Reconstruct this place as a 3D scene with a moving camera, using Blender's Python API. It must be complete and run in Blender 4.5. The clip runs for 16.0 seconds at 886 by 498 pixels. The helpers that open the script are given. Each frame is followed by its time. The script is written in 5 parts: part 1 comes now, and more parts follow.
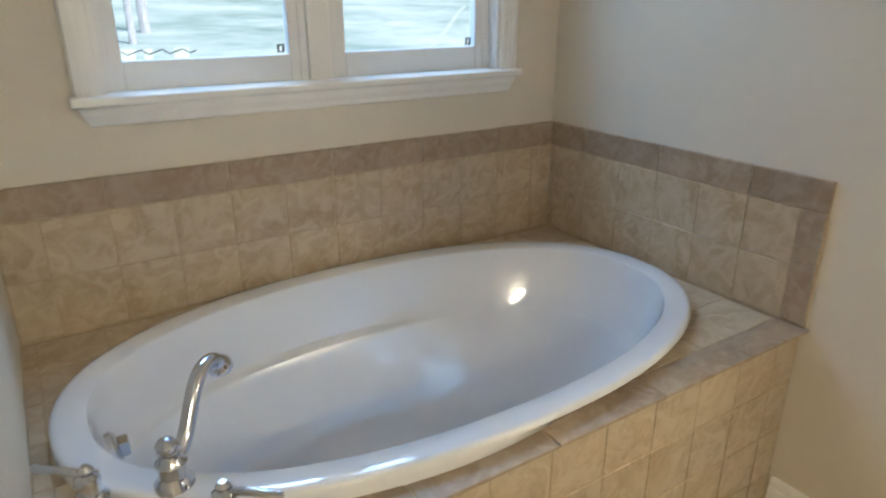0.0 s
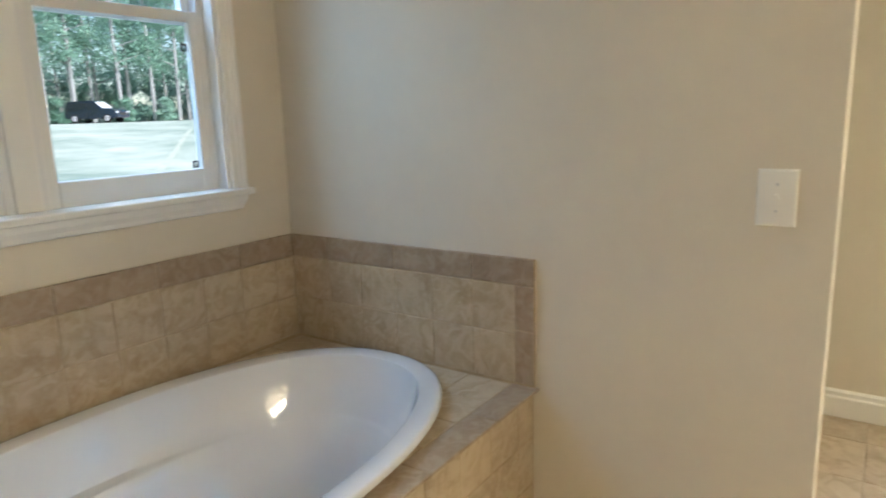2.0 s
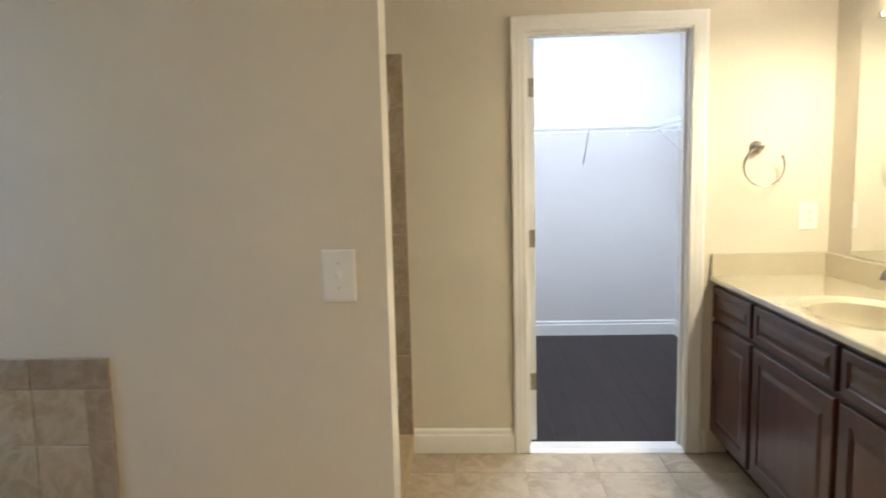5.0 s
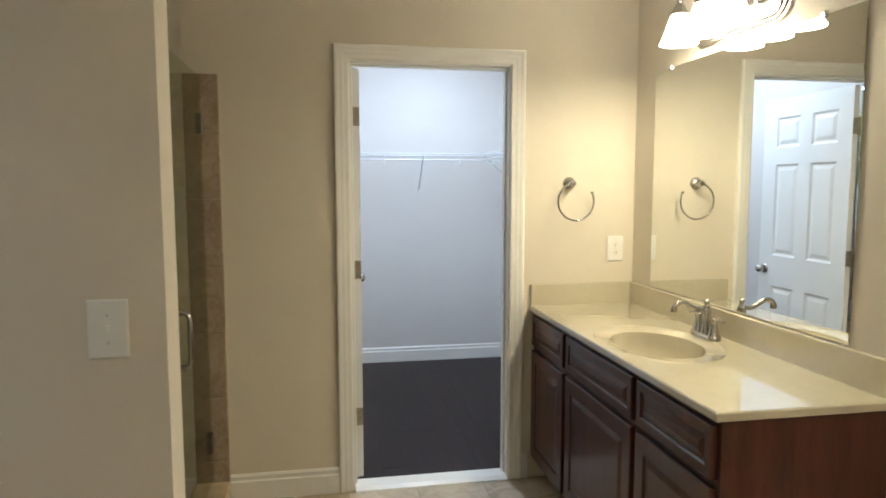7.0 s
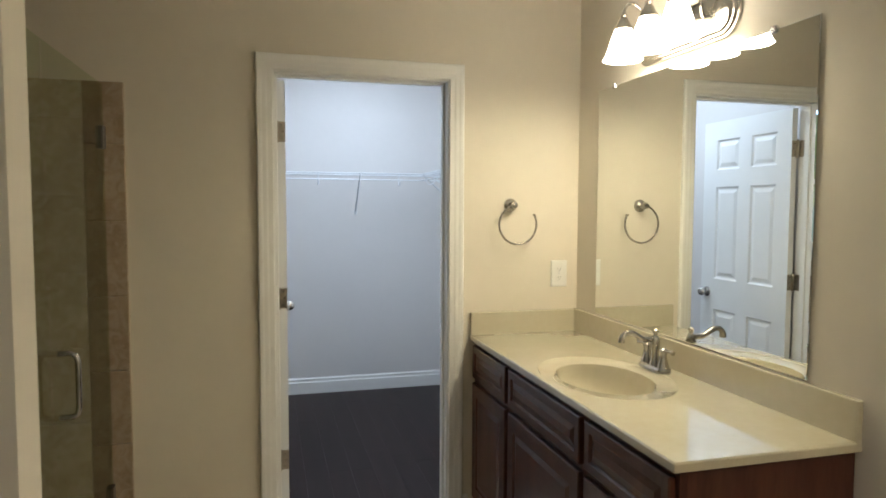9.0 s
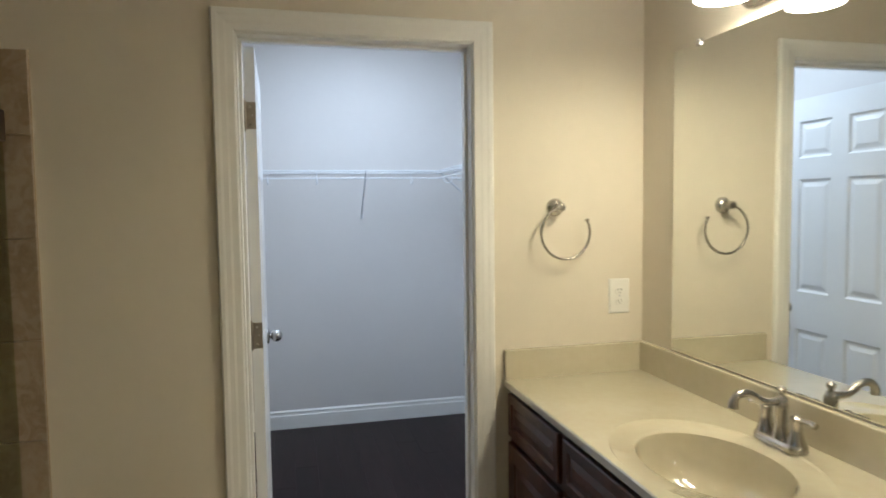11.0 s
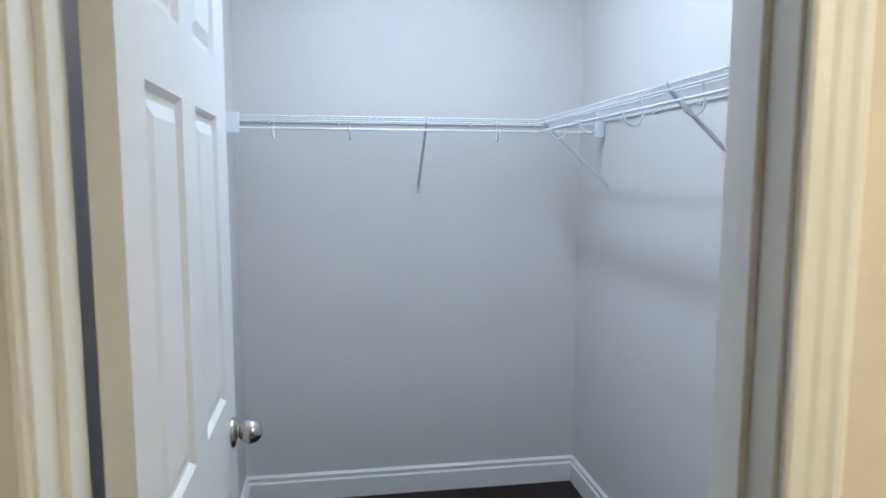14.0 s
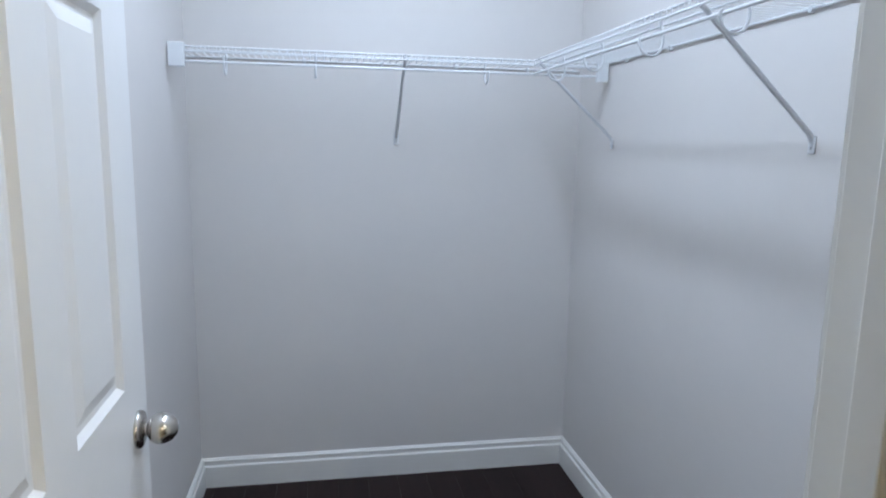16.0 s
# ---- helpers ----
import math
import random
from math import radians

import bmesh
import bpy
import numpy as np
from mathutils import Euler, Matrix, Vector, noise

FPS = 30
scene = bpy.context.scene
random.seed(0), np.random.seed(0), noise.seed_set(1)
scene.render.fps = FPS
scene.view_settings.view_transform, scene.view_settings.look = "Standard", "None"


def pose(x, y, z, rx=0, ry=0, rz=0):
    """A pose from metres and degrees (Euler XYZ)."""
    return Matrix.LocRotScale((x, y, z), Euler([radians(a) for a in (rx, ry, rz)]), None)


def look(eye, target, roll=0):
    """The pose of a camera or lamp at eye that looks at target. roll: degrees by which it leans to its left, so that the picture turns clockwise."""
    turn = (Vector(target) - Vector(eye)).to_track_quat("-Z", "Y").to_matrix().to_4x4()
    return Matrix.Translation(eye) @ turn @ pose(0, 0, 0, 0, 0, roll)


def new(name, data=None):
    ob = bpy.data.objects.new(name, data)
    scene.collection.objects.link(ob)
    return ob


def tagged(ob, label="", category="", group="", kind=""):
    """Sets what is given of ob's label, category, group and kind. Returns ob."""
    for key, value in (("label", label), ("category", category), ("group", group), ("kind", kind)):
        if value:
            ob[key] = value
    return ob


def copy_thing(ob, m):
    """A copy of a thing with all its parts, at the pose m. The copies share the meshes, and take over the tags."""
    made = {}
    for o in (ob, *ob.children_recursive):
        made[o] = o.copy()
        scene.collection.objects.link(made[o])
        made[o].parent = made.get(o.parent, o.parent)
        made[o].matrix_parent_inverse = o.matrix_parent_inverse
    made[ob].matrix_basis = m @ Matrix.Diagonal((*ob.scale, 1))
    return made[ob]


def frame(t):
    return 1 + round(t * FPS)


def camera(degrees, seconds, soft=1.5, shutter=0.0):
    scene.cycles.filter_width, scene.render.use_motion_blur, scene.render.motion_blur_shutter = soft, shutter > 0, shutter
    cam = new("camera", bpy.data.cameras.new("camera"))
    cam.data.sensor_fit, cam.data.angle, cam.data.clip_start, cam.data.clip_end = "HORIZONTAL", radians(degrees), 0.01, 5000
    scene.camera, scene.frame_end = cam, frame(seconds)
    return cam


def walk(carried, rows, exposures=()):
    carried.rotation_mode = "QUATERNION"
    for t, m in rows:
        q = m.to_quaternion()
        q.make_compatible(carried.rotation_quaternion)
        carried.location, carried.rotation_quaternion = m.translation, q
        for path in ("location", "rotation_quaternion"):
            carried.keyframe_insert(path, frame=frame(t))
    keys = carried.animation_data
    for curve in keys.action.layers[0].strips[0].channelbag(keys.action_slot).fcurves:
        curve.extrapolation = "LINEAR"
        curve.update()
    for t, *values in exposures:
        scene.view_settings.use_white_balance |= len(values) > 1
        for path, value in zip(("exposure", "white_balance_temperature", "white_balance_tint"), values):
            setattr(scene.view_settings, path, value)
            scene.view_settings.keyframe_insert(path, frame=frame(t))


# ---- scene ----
cam = camera(68.5, 16.0, soft=1.7, shutter=0.5)
PATH = [
    (0, (-3.183, 1.859, 1.367), (-2.169, 3.430, 0.655), -0.01),
    (0.5, (-3.187, 1.846, 1.381), (-2.028, 3.366, 0.791), -0.88),
    (1, (-3.199, 1.841, 1.400), (-1.890, 3.266, 0.892), -1.76),
    (1.5, (-3.239, 1.808, 1.393), (-1.768, 3.089, 0.949), -2.06),
    (2, (-3.217, 1.792, 1.374), (-1.610, 2.914, 0.974), -1.86),
    (2.5, (-3.208, 1.796, 1.368), (-1.473, 2.725, 1.011), -1.20),
    (3, (-3.213, 1.780, 1.389), (-1.389, 2.528, 1.051), -1.45),
    (3.5, (-3.193, 1.744, 1.407), (-1.314, 2.346, 1.078), -1.18),
    (4, (-3.170, 1.754, 1.391), (-1.233, 2.162, 1.108), -2.00),
    (4.5, (-3.165, 1.702, 1.408), (-1.201, 1.974, 1.143), -1.64),
    (5, (-3.164, 1.663, 1.418), (-1.181, 1.770, 1.182), -1.41),
    (7.5, (-3.062, 1.516, 1.480), (-1.114, 1.099, 1.301), 0.49),
    (8, (-3.032, 1.501, 1.481), (-1.094, 1.034, 1.318), 0.75),
    (10.5, (-2.399, 1.335, 1.477), (-0.478, 0.789, 1.374), -0.48),
    (11, (-2.171, 1.286, 1.502), (-0.230, 0.818, 1.374), -0.75),
    (11.5, (-1.932, 1.244, 1.501), (0.025, 0.859, 1.351), -0.39),
    (12, (-1.659, 1.211, 1.482), (0.301, 0.851, 1.317), 0.32),
    (12.5, (-1.392, 1.171, 1.494), (0.570, 0.833, 1.304), 0.53),
    (13, (-1.134, 1.146, 1.502), (0.831, 0.831, 1.299), 0.71),
    (13.5, (-0.884, 1.118, 1.519), (1.084, 0.838, 1.293), 0.31),
    (14, (-0.637, 1.140, 1.504), (1.325, 0.822, 1.285), 0.13),
    (14.5, (-0.504, 1.100, 1.519), (1.455, 0.765, 1.292), 0.29),
    (15, (-0.403, 1.098, 1.517), (1.541, 0.699, 1.269), 0.81),
    (15.5, (-0.323, 1.097, 1.472), (1.613, 0.672, 1.209), 1.22),
    (16, (-0.324, 1.053, 1.438), (1.619, 0.702, 1.118), 1.07),
]
EXPOSURES = [(0.0, 0.56, 5620, 12), (1.0, 0.6, 5700, 12), (2.0, 0.58, 6000, 12), (3.2, 0.58, 6080, 13), (5.0, 0.37, 5930, 13), (7.3, -0.25, 5960, 10), (10.3, -0.55, 5820, 10),
             (12.5, -0.62, 5740, 10), (14.0, -0.58, 5780, 10), (15.0, -0.64, 5680, 9), (16.0, -0.53, 5810, 12)]
walk(cam, [(t, look(eye, target, roll)) for t, eye, target, roll in PATH], EXPOSURES)

SKY, SUN = 0.15, 5.0
BULB, CLOSET, SHADE_GLOW, WINDOW, SECOND_BULB = 12.8, 34.0, 25.0, 52.0, 6.9

# ---- light ----
world = bpy.data.worlds.new("sky")
scene.world = world
world.use_nodes = True
_bg = world.node_tree.nodes["Background"]
_sky = world.node_tree.nodes.new("ShaderNodeTexSky")
_sky.sky_type, _sky.sun_disc = "NISHITA", False
_sky.sun_elevation, _sky.sun_rotation = radians(38), radians(165)
world.node_tree.links.new(_sky.outputs[0], _bg.inputs[0])
_bg.inputs[1].default_value = SKY
sun_data = bpy.data.lights.new("sun", "SUN")
sun_data.energy, sun_data.angle, sun_data.color = SUN, radians(0.6), (1.0, 0.96, 0.91)
sun = new("sun", sun_data)
_az, _el = radians(165), radians(38)
_from = Vector((math.sin(_az) * math.cos(_el), math.cos(_az) * math.cos(_el), math.sin(_el)))
sun.matrix_world = look(_from * 60, (0, 0, 0))


def area_lamp(name, m, sx, sy, watts, colour):
    d = bpy.data.lights.new(name, "AREA")
    d.shape, d.size, d.size_y, d.energy, d.color = "RECTANGLE", sx, sy, watts, colour
    ob = new(name, d)
    ob.matrix_world = m
    return ob


def point_lamp(name, where, watts, radius, colour):
    d = bpy.data.lights.new(name, "POINT")
    d.energy, d.shadow_soft_size, d.color = watts, radius, colour
    ob = new(name, d)
    ob.location = where
    return ob


# ---- materials ----
def material(name, colour, rough=0.6, metal=0.0, vary=0.06, scale=9.0, bump=0.0, bump_scale=120.0, second=None, mix=0.5,
             detail=4.0, coat=0.0, per_piece=0.0, stretch=(1, 1, 1), spec=0.5, vein=None, vein_scale=9.0):
    """A surface with colour variation at two scales, fine relief and, for pieces, a tone of their own."""
    m = bpy.data.materials.new(name)
    m.use_nodes = True
    nt, bsdf = m.node_tree, m.node_tree.nodes["Principled BSDF"]
    bsdf.inputs["Roughness"].default_value, bsdf.inputs["Metallic"].default_value = rough, metal
    bsdf.inputs["Coat Weight"].default_value, bsdf.inputs["Specular IOR Level"].default_value = coat, spec
    bsdf.inputs["Coat Roughness"].default_value = min(rough, 0.08)
    geo = nt.nodes.new("ShaderNodeNewGeometry")
    mp = nt.nodes.new("ShaderNodeMapping")
    mp.inputs["Scale"].default_value = stretch
    nt.links.new(geo.outputs["Position"], mp.inputs["Vector"])
    big, small = nt.nodes.new("ShaderNodeTexNoise"), nt.nodes.new("ShaderNodeTexNoise")
    for n, s in ((big, scale), (small, scale * 7)):
        n.inputs["Scale"].default_value, n.inputs["Detail"].default_value = s, detail
        nt.links.new(mp.outputs[0], n.inputs["Vector"])
    add = nt.nodes.new("ShaderNodeMath")
    add.operation = "MULTIPLY_ADD"
    nt.links.new(small.outputs["Fac"], add.inputs[0])
    add.inputs[1].default_value = 0.45
    nt.links.new(big.outputs["Fac"], add.inputs[2])
    ramp = nt.nodes.new("ShaderNodeMapRange")
    ramp.inputs["From Min"].default_value, ramp.inputs["From Max"].default_value = 0.48, 0.96
    nt.links.new(add.outputs[0], ramp.inputs["Value"])
    c = Vector(colour)
    lo, hi = (c * (1 - vary), c * (1 + vary)) if second is None else (c, Vector(second))
    mx = nt.nodes.new("ShaderNodeMix")
    mx.data_type = "RGBA"
    mx.inputs["A"].default_value, mx.inputs["B"].default_value = (*lo, 1), (*[min(v, 1) for v in hi], 1)
    nt.links.new(ramp.outputs[0], mx.inputs["Factor"])
    out = mx.outputs["Result"]
    if vein:
        vn, away, line, vm = (nt.nodes.new("ShaderNode" + k) for k in ("TexNoise", "Math", "MapRange", "Mix"))
        vn.inputs["Scale"].default_value, vn.inputs["Detail"].default_value, vn.inputs["Distortion"].default_value = vein_scale, 5.0, 1.6
        nt.links.new(mp.outputs[0], vn.inputs["Vector"])
        away.operation = "SUBTRACT"
        away.inputs[1].default_value = 0.5
        nt.links.new(vn.outputs["Fac"], away.inputs[0])
        line.inputs["From Min"].default_value, line.inputs["From Max"].default_value = -0.10, 0.16
        line.interpolation_type = "SMOOTHSTEP"
        nt.links.new(away.outputs[0], line.inputs["Value"])
        line.inputs["To Max"].default_value = 0.7
        vm.data_type = "RGBA"
        vm.inputs["B"].default_value = (*vein, 1)
        nt.links.new(line.outputs[0], vm.inputs["Factor"])
        nt.links.new(out, vm.inputs["A"])
        out = vm.outputs["Result"]
    if per_piece:
        info, hsv, rng = nt.nodes.new("ShaderNodeObjectInfo"), nt.nodes.new("ShaderNodeHueSaturation"), nt.nodes.new("ShaderNodeMapRange")
        rng.inputs["To Min"].default_value, rng.inputs["To Max"].default_value = 1 - per_piece, 1 + per_piece
        nt.links.new(info.outputs["Random"], rng.inputs["Value"])
        nt.links.new(rng.outputs[0], hsv.inputs["Value"])
        nt.links.new(out, hsv.inputs["Color"])
        out = hsv.outputs[0]
        off = nt.nodes.new("ShaderNodeVectorMath")
        off.operation = "MULTIPLY_ADD"
        nt.links.new(info.outputs["Random"], off.inputs[0])
        off.inputs[1].default_value = (37, 53, 71)
        nt.links.new(geo.outputs["Position"], off.inputs[2])
        nt.links.new(off.outputs[0], mp.inputs["Vector"])
    nt.links.new(out, bsdf.inputs["Base Color"])
    if bump:
        bn, bp = nt.nodes.new("ShaderNodeTexNoise"), nt.nodes.new("ShaderNodeBump")
        bn.inputs["Scale"].default_value, bn.inputs["Detail"].default_value = bump_scale, 3
        bp.inputs["Strength"].default_value, bp.inputs["Distance"].default_value = bump, 0.002
        nt.links.new(mp.outputs[0], bn.inputs["Vector"])
        nt.links.new(bn.outputs["Fac"], bp.inputs["Height"])
        nt.links.new(bp.outputs[0], bsdf.inputs["Normal"])
    return m


def emitter(name, colour, strength):
    m = bpy.data.materials.new(name)
    m.use_nodes = True
    b = m.node_tree.nodes["Principled BSDF"]
    b.inputs["Base Color"].default_value = (0.9, 0.88, 0.84, 1)
    b.inputs["Roughness"].default_value = 0.35
    b.inputs["Emission Color"].default_value, b.inputs["Emission Strength"].default_value = (*colour, 1), strength
    return m


def clear_glass(name, tint, gloss=0.08):
    m = bpy.data.materials.new(name)
    m.use_nodes = True
    nt = m.node_tree
    nt.nodes.remove(nt.nodes["Principled BSDF"])
    tr, gl, mixer, fr = (nt.nodes.new("ShaderNode" + k) for k in ("BsdfTransparent", "BsdfGlossy", "MixShader", "Fresnel"))
    tr.inputs[0].default_value = (*tint, 1)
    gl.inputs["Roughness"].default_value = 0.01
    fr.inputs[0].default_value = 1.0 + gloss * 5.5
    nt.links.new(fr.outputs[0], mixer.inputs[0])
    nt.links.new(tr.outputs[0], mixer.inputs[1])
    nt.links.new(gl.outputs[0], mixer.inputs[2])
    nt.links.new(mixer.outputs[0], nt.nodes["Material Output"].inputs[0])
    return m


M_WALL = material("beige_wall_paint", (0.68, 0.622, 0.52), 0.75, vary=0.02, scale=3, bump=0.12, bump_scale=260)
M_CLOSET = material("closet_wall_paint", (0.69, 0.665, 0.645), 0.75, vary=0.015, scale=3, bump=0.12, bump_scale=260)
M_CEIL = material("ceiling_paint", (0.8, 0.79, 0.76), 0.85, vary=0.02, scale=4, bump=0.2, bump_scale=200)
M_TRIM = material("white_trim_paint", (0.83, 0.82, 0.79), 0.38, vary=0.02, scale=6, bump=0.03, bump_scale=60)
M_TILE = material("beige_stone_tile", (0.37, 0.275, 0.165), 0.36, scale=13, second=(0.50, 0.405, 0.275), detail=6, bump=0.2, bump_scale=45, per_piece=0.05, vein=(0.55, 0.465, 0.34), vein_scale=16)
M_EDGE_TILE = material("brown_border_tile", (0.27, 0.195, 0.125), 0.38, scale=12, second=(0.37, 0.285, 0.20), detail=6, bump=0.2, bump_scale=45, per_piece=0.05, vein=(0.40, 0.325, 0.24), vein_scale=18)
M_FLOOR_TILE = material("beige_floor_tile", (0.34, 0.26, 0.17), 0.36, scale=7, second=(0.50, 0.42, 0.31), detail=6, bump=0.2, bump_scale=40, per_piece=0.05, vein=(0.55, 0.47, 0.36), vein_scale=8)
M_GROUT = material("tan_grout", (0.46, 0.36, 0.235), 0.9, vary=0.12, scale=20, bump=0.3)
M_FLOOR_GROUT = material("pale_floor_grout", (0.44, 0.36, 0.26), 0.9, vary=0.1, scale=20)
M_TUB = material("white_acrylic", (0.76, 0.76, 0.775), 0.05, vary=0.01, scale=3, coat=1.0, spec=0.9)
M_NICKEL = material("brushed_nickel", (0.52, 0.50, 0.47), 0.25, 1.0, vary=0.05, scale=40)
# nickel darkened in colour to stand in for the hinges' dark reflection
M_NICKEL_REFLECTING = material("nickel_dark_reflection", (0.20, 0.18, 0.15), 0.3, 1.0, vary=0.08, scale=40)
M_CHROME = material("polished_chrome", (0.62, 0.63, 0.66), 0.12, 1.0, vary=0.03, scale=30)
M_MARBLE = material("cream_cultured_marble", (0.55, 0.495, 0.36), 0.05, vary=0.03, scale=5, second=(0.60, 0.55, 0.42), coat=1.0, spec=0.7)
M_WOOD = material("dark_cherry_wood", (0.050, 0.0155, 0.009), 0.32, scale=5, second=(0.100, 0.035, 0.020), detail=8, stretch=(3.5, 3.5, 0.5), bump=0.08, bump_scale=160, coat=0.08, spec=0.4)
# near-black: the shade of toe kick and plank joints put into colour
M_DARK = material("recess_shade_colour", (0.02, 0.012, 0.01), 0.7, vary=0.1)
M_PLANK = material("dark_floor_plank", (0.011, 0.0055, 0.0055), 0.33, scale=4, second=(0.024, 0.012, 0.0115), detail=7, stretch=(0.5, 5, 1), bump=0.1, bump_scale=90, per_piece=0.13, spec=0.15)
M_PLATE = material("white_plastic", (0.82, 0.81, 0.77), 0.3, vary=0.01)
M_SLOT = material("dark_slot", (0.03, 0.03, 0.03), 0.6, vary=0.1)
M_DOOR = material("white_door_paint", (0.79, 0.79, 0.785), 0.4, vary=0.015, scale=5, bump=0.05, bump_scale=90)
M_WIRE = material("white_vinyl_wire", (0.74, 0.76, 0.78), 0.35, vary=0.02)
M_STEEL = material("grey_steel_brace", (0.60, 0.61, 0.63), 0.4, 0.1, vary=0.05)
M_BRASS = material("dull_hinge_nickel", (0.37, 0.33, 0.265), 0.34, 1.0, vary=0.1, scale=60)
M_VINYL = material("white_window_vinyl", (0.80, 0.80, 0.79), 0.35, vary=0.015)
M_LATCH = material("dark_latch", (0.04, 0.04, 0.045), 0.4, 0.3, vary=0.1)
M_PANE = clear_glass("window_glass", (0.96, 0.98, 0.97), 0.07)
M_SHOWER = clear_glass("shower_glass", (0.80, 0.90, 0.68), 0.10)
M_CLEAR = bpy.data.materials.new("far_glass_face")
M_CLEAR.use_nodes = True
M_CLEAR.node_tree.nodes.remove(M_CLEAR.node_tree.nodes["Principled BSDF"])
M_CLEAR.node_tree.links.new(M_CLEAR.node_tree.nodes.new("ShaderNodeBsdfTransparent").outputs[0], M_CLEAR.node_tree.nodes["Material Output"].inputs[0])
M_SHADE = emitter("lit_frosted_shade", (1.0, 0.86, 0.62), SHADE_GLOW)
M_DOME = emitter("lit_ceiling_lens", (0.80, 0.90, 1.0), 6.0)
M_MIRROR = bpy.data.materials.new("mirror_silver")
M_MIRROR.use_nodes = True
_b = M_MIRROR.node_tree.nodes["Principled BSDF"]
_b.inputs["Base Color"].default_value, _b.inputs["Metallic"].default_value, _b.inputs["Roughness"].default_value = (0.86, 0.88, 0.86, 1), 1.0, 0.0
# green lawn whose pale patches paint sunlit grass into the colour
M_GRASS = material("lawn_sun_patches", (0.15, 0.23, 0.18), 0.9, scale=0.16, second=(0.56, 0.61, 0.54), detail=8, bump=0.6, bump_scale=8)
M_GRAVEL = material("gravel_drive", (0.34, 0.32, 0.29), 0.9, vary=0.25, scale=3, bump=0.5, bump_scale=30)
M_PALE = material("pale_gravel", (0.46, 0.50, 0.42), 0.9, vary=0.15, scale=2, bump=0.5, bump_scale=30)
M_LEAF = material("green_leaves", (0.18, 0.34, 0.26), 0.6, scale=0.6, second=(0.40, 0.58, 0.47), detail=5)
M_LEAF2 = material("yellow_green_leaves", (0.40, 0.50, 0.24), 0.6, scale=0.6, second=(0.62, 0.70, 0.42), detail=5)
def let_through(mat, share):
    """Leaves let part of the light through."""
    nt = mat.node_tree
    bsdf = nt.nodes["Principled BSDF"]
    tl, mixer = nt.nodes.new("ShaderNodeBsdfTranslucent"), nt.nodes.new("ShaderNodeMixShader")
    nt.links.new(bsdf.inputs["Base Color"].links[0].from_socket, tl.inputs[0])
    mixer.inputs[0].default_value = share
    nt.links.new(bsdf.outputs[0], mixer.inputs[1])
    nt.links.new(tl.outputs[0], mixer.inputs[2])
    nt.links.new(mixer.outputs[0], nt.nodes["Material Output"].inputs[0])


let_through(M_LEAF, 0.5)
let_through(M_LEAF2, 0.5)
M_BARK = material("grey_bark", (0.34, 0.34, 0.34), 0.9, vary=0.3, scale=3, stretch=(6, 6, 1), bump=0.6, bump_scale=20)
M_CAR = material("dark_blue_car_paint", (0.011, 0.020, 0.042), 0.2, vary=0.05, coat=0.6)
M_CARGLASS = material("tinted_car_glass", (0.02, 0.025, 0.03), 0.05, vary=0.02)
M_TYRE = material("black_tyre", (0.015, 0.015, 0.016), 0.8, vary=0.1)
M_LAMP_SHINE = material("car_lamp_glass_and_sky_shine", (0.7, 0.7, 0.72), 0.15, vary=0.03)


# ---- building helpers ----
def mesh_object(name, bm, mat, smooth=False):
    me = bpy.data.meshes.new(name)
    bmesh.ops.recalc_face_normals(bm, faces=bm.faces)
    for f in bm.faces:
        f.smooth = smooth
    bm.to_mesh(me)
    bm.free()
    me.materials.append(mat)
    ob = new(name, me)
    if smooth:
        me.set_sharp_from_angle(angle=radians(38))
    return ob


def part(name, bm, mat, parent, label="", smooth=False):
    ob = mesh_object(name, bm, mat, smooth)
    ob.parent = parent
    if label:
        tagged(ob, label)
    return ob


def glaze(ob):
    """A sheet of glass: its room-side face is glossy, the rest is plainly clear."""
    ob.data.materials.append(M_CLEAR)
    for f in ob.data.polygons:
        f.material_index = 0 if f.normal.y < -0.9 else 1
    ob.visible_shadow = False


def empty(name, at=(0, 0, 0)):
    ob = new(name)
    ob.location = at
    ob.empty_display_size = 0.05
    return ob


def box(x0, x1, y0, y1, z0, z1, bevel=0.0, segs=2, bm=None):
    b = bmesh.new()
    r = bmesh.ops.create_cube(b, size=1)
    for v in r["verts"]:
        v.co = Vector((x0 + (v.co.x + 0.5) * (x1 - x0), y0 + (v.co.y + 0.5) * (y1 - y0), z0 + (v.co.z + 0.5) * (z1 - z0)))
    if bevel:
        bmesh.ops.bevel(b, geom=list(b.edges), offset=bevel, segments=segs, affect="EDGES", profile=0.5)
    return merge(bm, b)


def merge(bm, b):
    if bm is None:
        return b
    me = bpy.data.meshes.new("tmp")
    b.to_mesh(me)
    b.free()
    bm.from_mesh(me)
    bpy.data.meshes.remove(me)
    return bm


def sweep(p0, p1, u, v, profile, k0=0.0, k1=0.0, bm=None, axis=0):
    """A moulding: the profile (along u and v) drawn from p0 to p1, its ends mitred by k times the profile's coordinate."""
    bm = bm or bmesh.new()
    p0, p1, u, v = Vector(p0), Vector(p1), Vector(u), Vector(v)
    d = (p1 - p0).normalized()
    a = [bm.verts.new(p0 + u * q[0] + v * q[1] + d * k0 * q[axis]) for q in profile]
    b = [bm.verts.new(p1 + u * q[0] + v * q[1] + d * k1 * q[axis]) for q in profile]
    n = len(profile)
    for i in range(n):
        bm.faces.new((a[i], a[(i + 1) % n], b[(i + 1) % n], b[i]))
    bm.faces.new(a)
    bm.faces.new(list(reversed(b)))
    return bm


